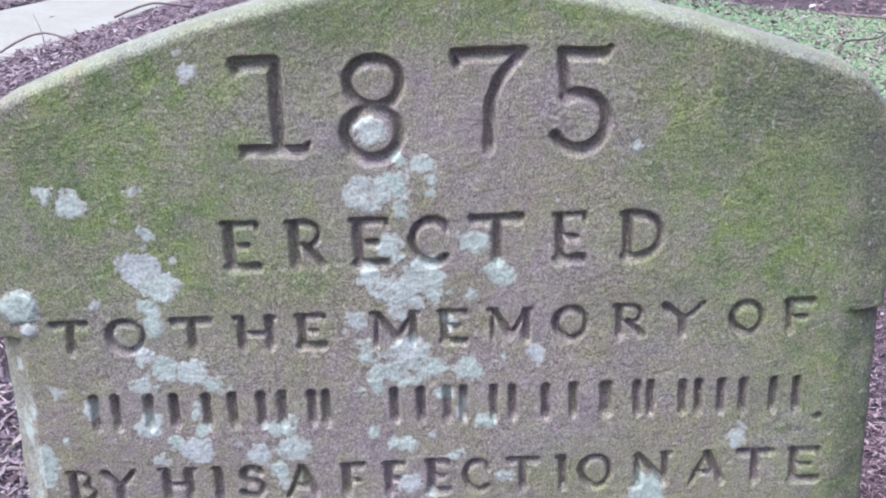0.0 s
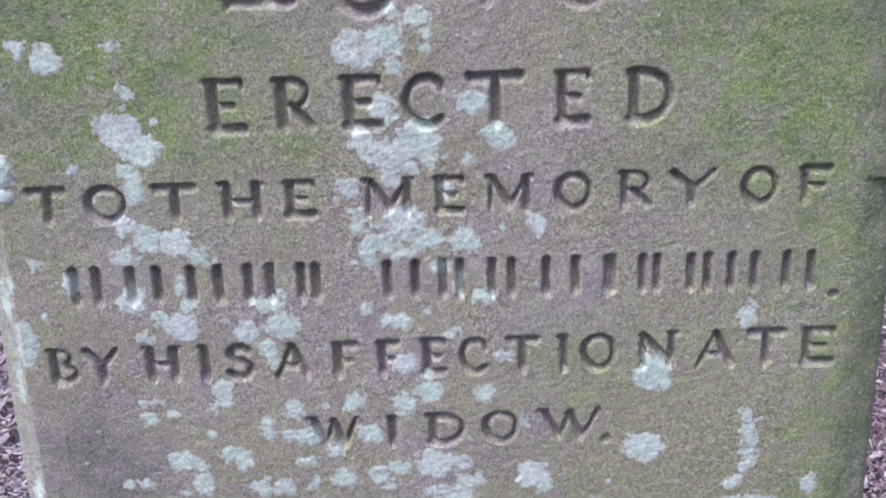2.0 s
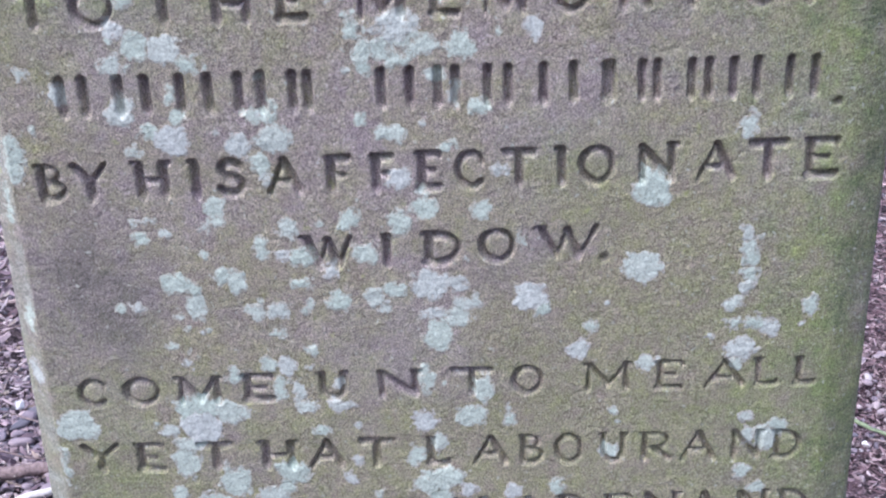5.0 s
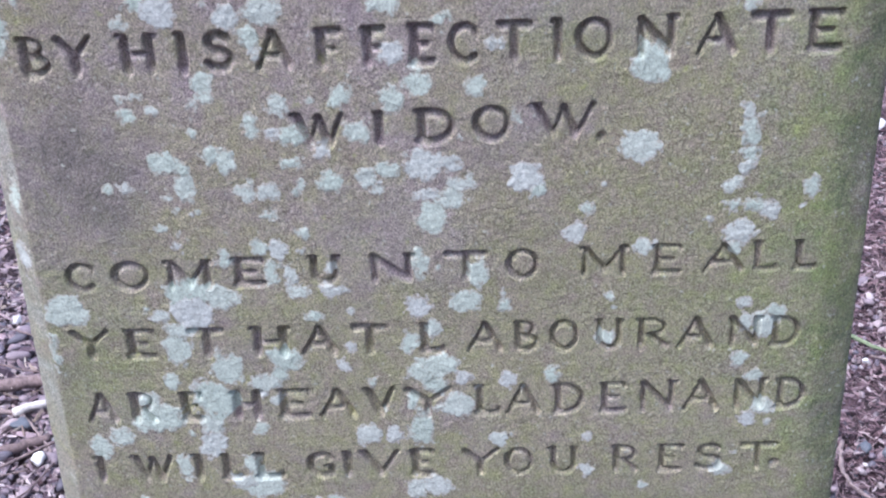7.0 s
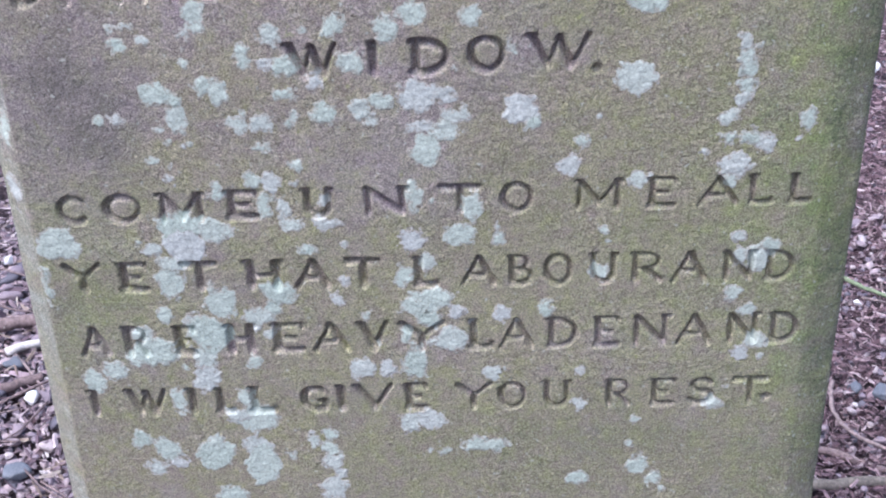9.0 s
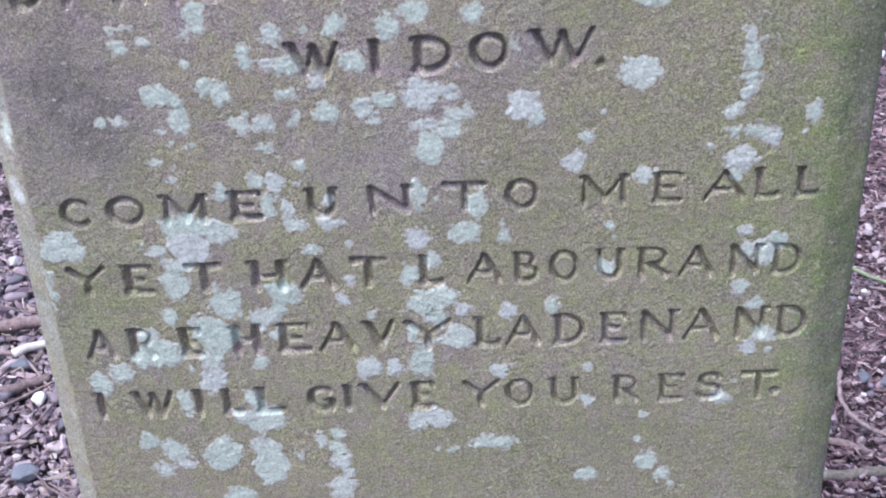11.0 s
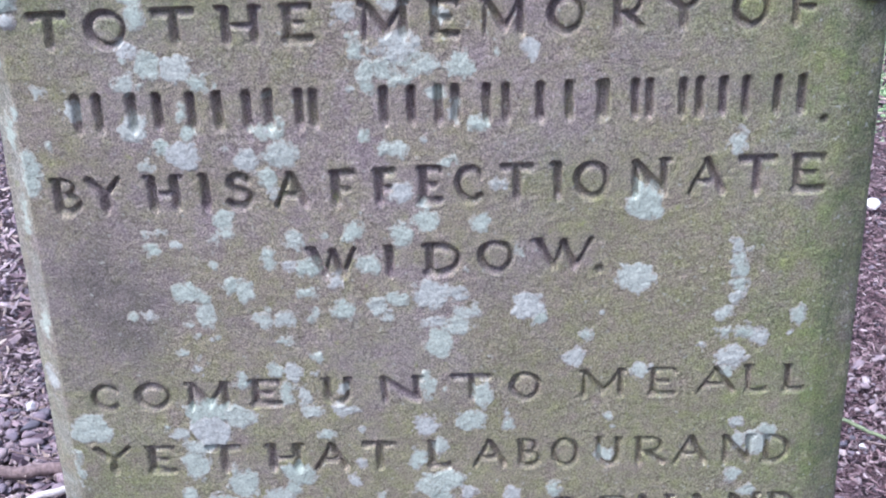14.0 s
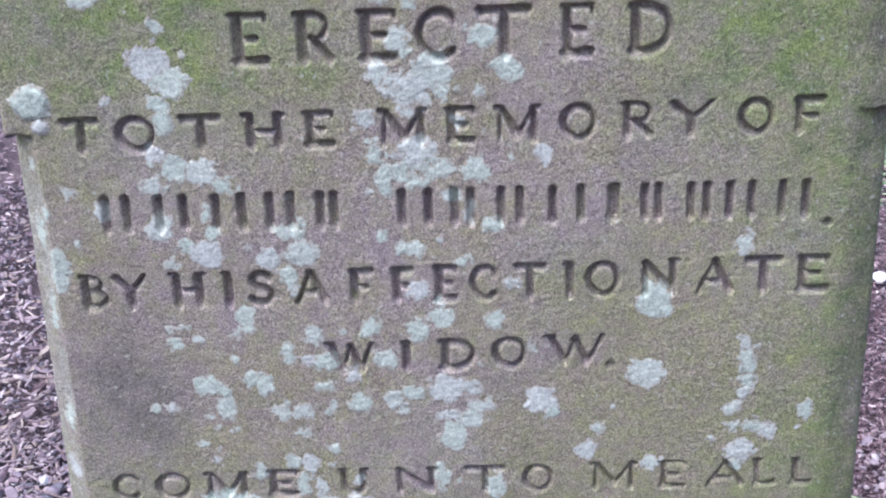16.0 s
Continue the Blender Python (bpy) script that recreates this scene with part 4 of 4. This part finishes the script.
def twig(name, label, flat_points, r0, r1, material, lift=0.014):
    points = [(x, y, float(ground_z(x)) + lift + r0 * 0.6 + (h[0] if h else 0.0)) for x, y, *h in flat_points]
    v, f = tube(points, r0, r1, rng)
    return tagged(new(name, mesh_of(name, v, f, material)), label, "twig")


twig("stick", "thick brown stick lying on gravel beside the stone", [(-0.86, 0.75), (-0.74, 0.77), (-0.64, 0.79)], 0.012, 0.0105, WOOD, 0.02)
twig("stick", "short bleached white stick lying on gravel", [(-0.69, 0.69), (-0.635, 0.735)], 0.0075, 0.0065, PALE_WOOD, 0.024)
twig("twig", "thin dry twig crossing the gravel", [(-0.7, 0.715), (-0.65, 0.66), (-0.605, 0.605)], 0.0025, 0.0018, WOOD, 0.024)
twig("twig", "long thin dry twig crossing the gravel", [(-0.72, 0.49), (-0.63, 0.6), (-0.57, 0.67)], 0.003, 0.0018, WOOD, 0.026)
twig("stick", "pale brown stick half sunk among pebbles", [(-0.75, 0.565), (-0.68, 0.6), (-0.62, 0.64)], 0.01, 0.008, WOOD, 0.018)
twig("stick", "grey-brown stick lying on pebbles", [(-0.8, 0.69), (-0.7, 0.705), (-0.64, 0.73)], 0.005, 0.004, WOOD, 0.018)
twig("stick", "reddish stick lying across fine gravel", [(-1.02, 1.32), (-0.94, 1.36), (-0.86, 1.37)], 0.006, 0.004, WOOD)
twig("twig", "fresh green bramble shoot on the mulch", [(0.655, 1.062), (0.7, 1.045), (0.745, 1.005), (0.83, 0.945)], 0.0042, 0.0034, GREEN_WOOD, 0.042)
twig("twig", "bent grey twig lying on bark mulch", [(0.605, 0.73), (0.592, 0.685), (0.588, 0.64), (0.61, 0.59), (0.67, 0.555)], 0.0038, 0.003, WOOD, 0.034)
twig("branch", "mossy fallen branch lying on bark mulch", [(0.49, 0.482), (0.58, 0.497), (0.7, 0.513)], 0.009, 0.0082, MOSSY_WOOD, 0.02)
twig("stick", "long brown stick lying on bark mulch", [(0.53, 0.585), (0.6, 0.555), (0.68, 0.51)], 0.007, 0.005, WOOD, 0.016)
twig("stick", "brown splinter of wood among mulch", [(0.78, 1.28), (0.84, 1.36)], 0.005, 0.003, WOOD, 0.014)
twig("twig", "dark arching twig at the edge of the footpath", [(-2.32, 5.2, 0.0), (-2.22, 5.36, 0.06), (-2.12, 5.42, 0.085), (-1.98, 5.4, 0.06), (-1.86, 5.36, 0.0)], 0.007, 0.005, WOOD)
twig("twig", "thin upright dry stem beside the footpath", [(-2.12, 5.4, 0.0), (-2.13, 5.42, 0.09), (-2.17, 5.45, 0.18)], 0.004, 0.002, WOOD)
twig("twig", "dark twig lying along the mulch edge", [(-2.02, 6.4, 0.0), (-1.84, 6.62, 0.05), (-1.62, 6.72, 0.02)], 0.009, 0.006, WOOD)
twig("twig", "grey crooked twig on leaf litter", [(2.3, 6.35), (2.45, 6.7), (2.7, 6.85), (2.95, 7.3)], 0.008, 0.005, WOOD, 0.03)
twig("stick", "dark straight stick at the edge of the mulch bed", [(2.7, 7.8), (2.95, 7.7), (3.3, 7.58)], 0.01, 0.008, WOOD, 0.02)

# thin dry twigs strewn over both beds
strewn = np.random.default_rng(31)
for k in range(46):
    y = strewn.uniform(0.35, 1.5)
    x = (-0.4 - 0.37 * y + strewn.uniform(-0.14, 0.06)) if k % 2 else (0.44 + 0.35 * y + strewn.uniform(-0.06, 0.16))
    a, long = strewn.uniform(0, 6.28), strewn.uniform(0.025, 0.07)
    dx, dy, bend = math.cos(a) * long, math.sin(a) * long, strewn.uniform(-0.25, 0.25)
    thick = strewn.uniform(0.0009, 0.0022)
    piece = twig("twig", "thin dry broken twig on pebbles" if k % 2 else "thin dry broken twig on bark mulch", [(x - dx, y - dy), (x - dy * bend, y + dx * bend), (x + dx, y + dy)], thick, thick * 0.6, WOOD, 0.028)
    tagged(piece, group="twigs strewn over the ground")


def single_stone(label, x, y, size, tall, material):
    v, f = blob(rng, tall, 3)
    ob = new("stone", mesh_of("stone", v * size, f, material))
    ob.location = (x, y, float(ground_z(x)) + 0.022 + size * tall * 0.2)
    ob.rotation_euler = (0.1, 0.15, rng.uniform(0, 6.28))
    return tagged(ob, label, "stone")


SLATE = tinted("blue_grey_slate", ((0.0, (0.1, 0.105, 0.125)), (1.0, (0.14, 0.145, 0.165))), 30, 0.6)
WHITE = tinted("white_quartz", ((0.0, (0.6, 0.57, 0.56)), (1.0, (0.68, 0.65, 0.64))), 30, 0.55, 200, 0.25)
single_stone("flat blue-grey slate pebble on gravel", -0.59, 0.425, 0.05, 0.3, SLATE)
single_stone("blue-grey slate pebble among sticks", -0.672, 0.672, 0.038, 0.3, SLATE)
single_stone("flat blue-grey stone on bark mulch", 0.68, 0.72, 0.06, 0.3, SLATE)
single_stone("grey rounded stone on bark mulch", 0.64, 0.73, 0.03, 0.6, SLATE)
single_stone("white quartz stone on dark mulch", 1.075, 2.17, 0.05, 0.6, WHITE)
single_stone("small white quartz pebble on gravel", -0.66, 0.5, 0.022, 0.6, WHITE)
single_stone("small white quartz pebble among mulch", 0.722, 0.99, 0.019, 0.7, WHITE)
single_stone("white pebble on gravel beside the stone", -0.62, 0.585, 0.034, 0.6, WHITE)
single_stone("white pebble on fine gravel", -0.78, 0.97, 0.024, 0.6, WHITE)
single_stone("pale stone at the edge of the moss", 2.62, 8.05, 0.05, 0.6, WHITE)
single_stone("large grey block of stone in the mulch bed", 3.4, 8.75, 0.34, 0.5, CONCRETE)
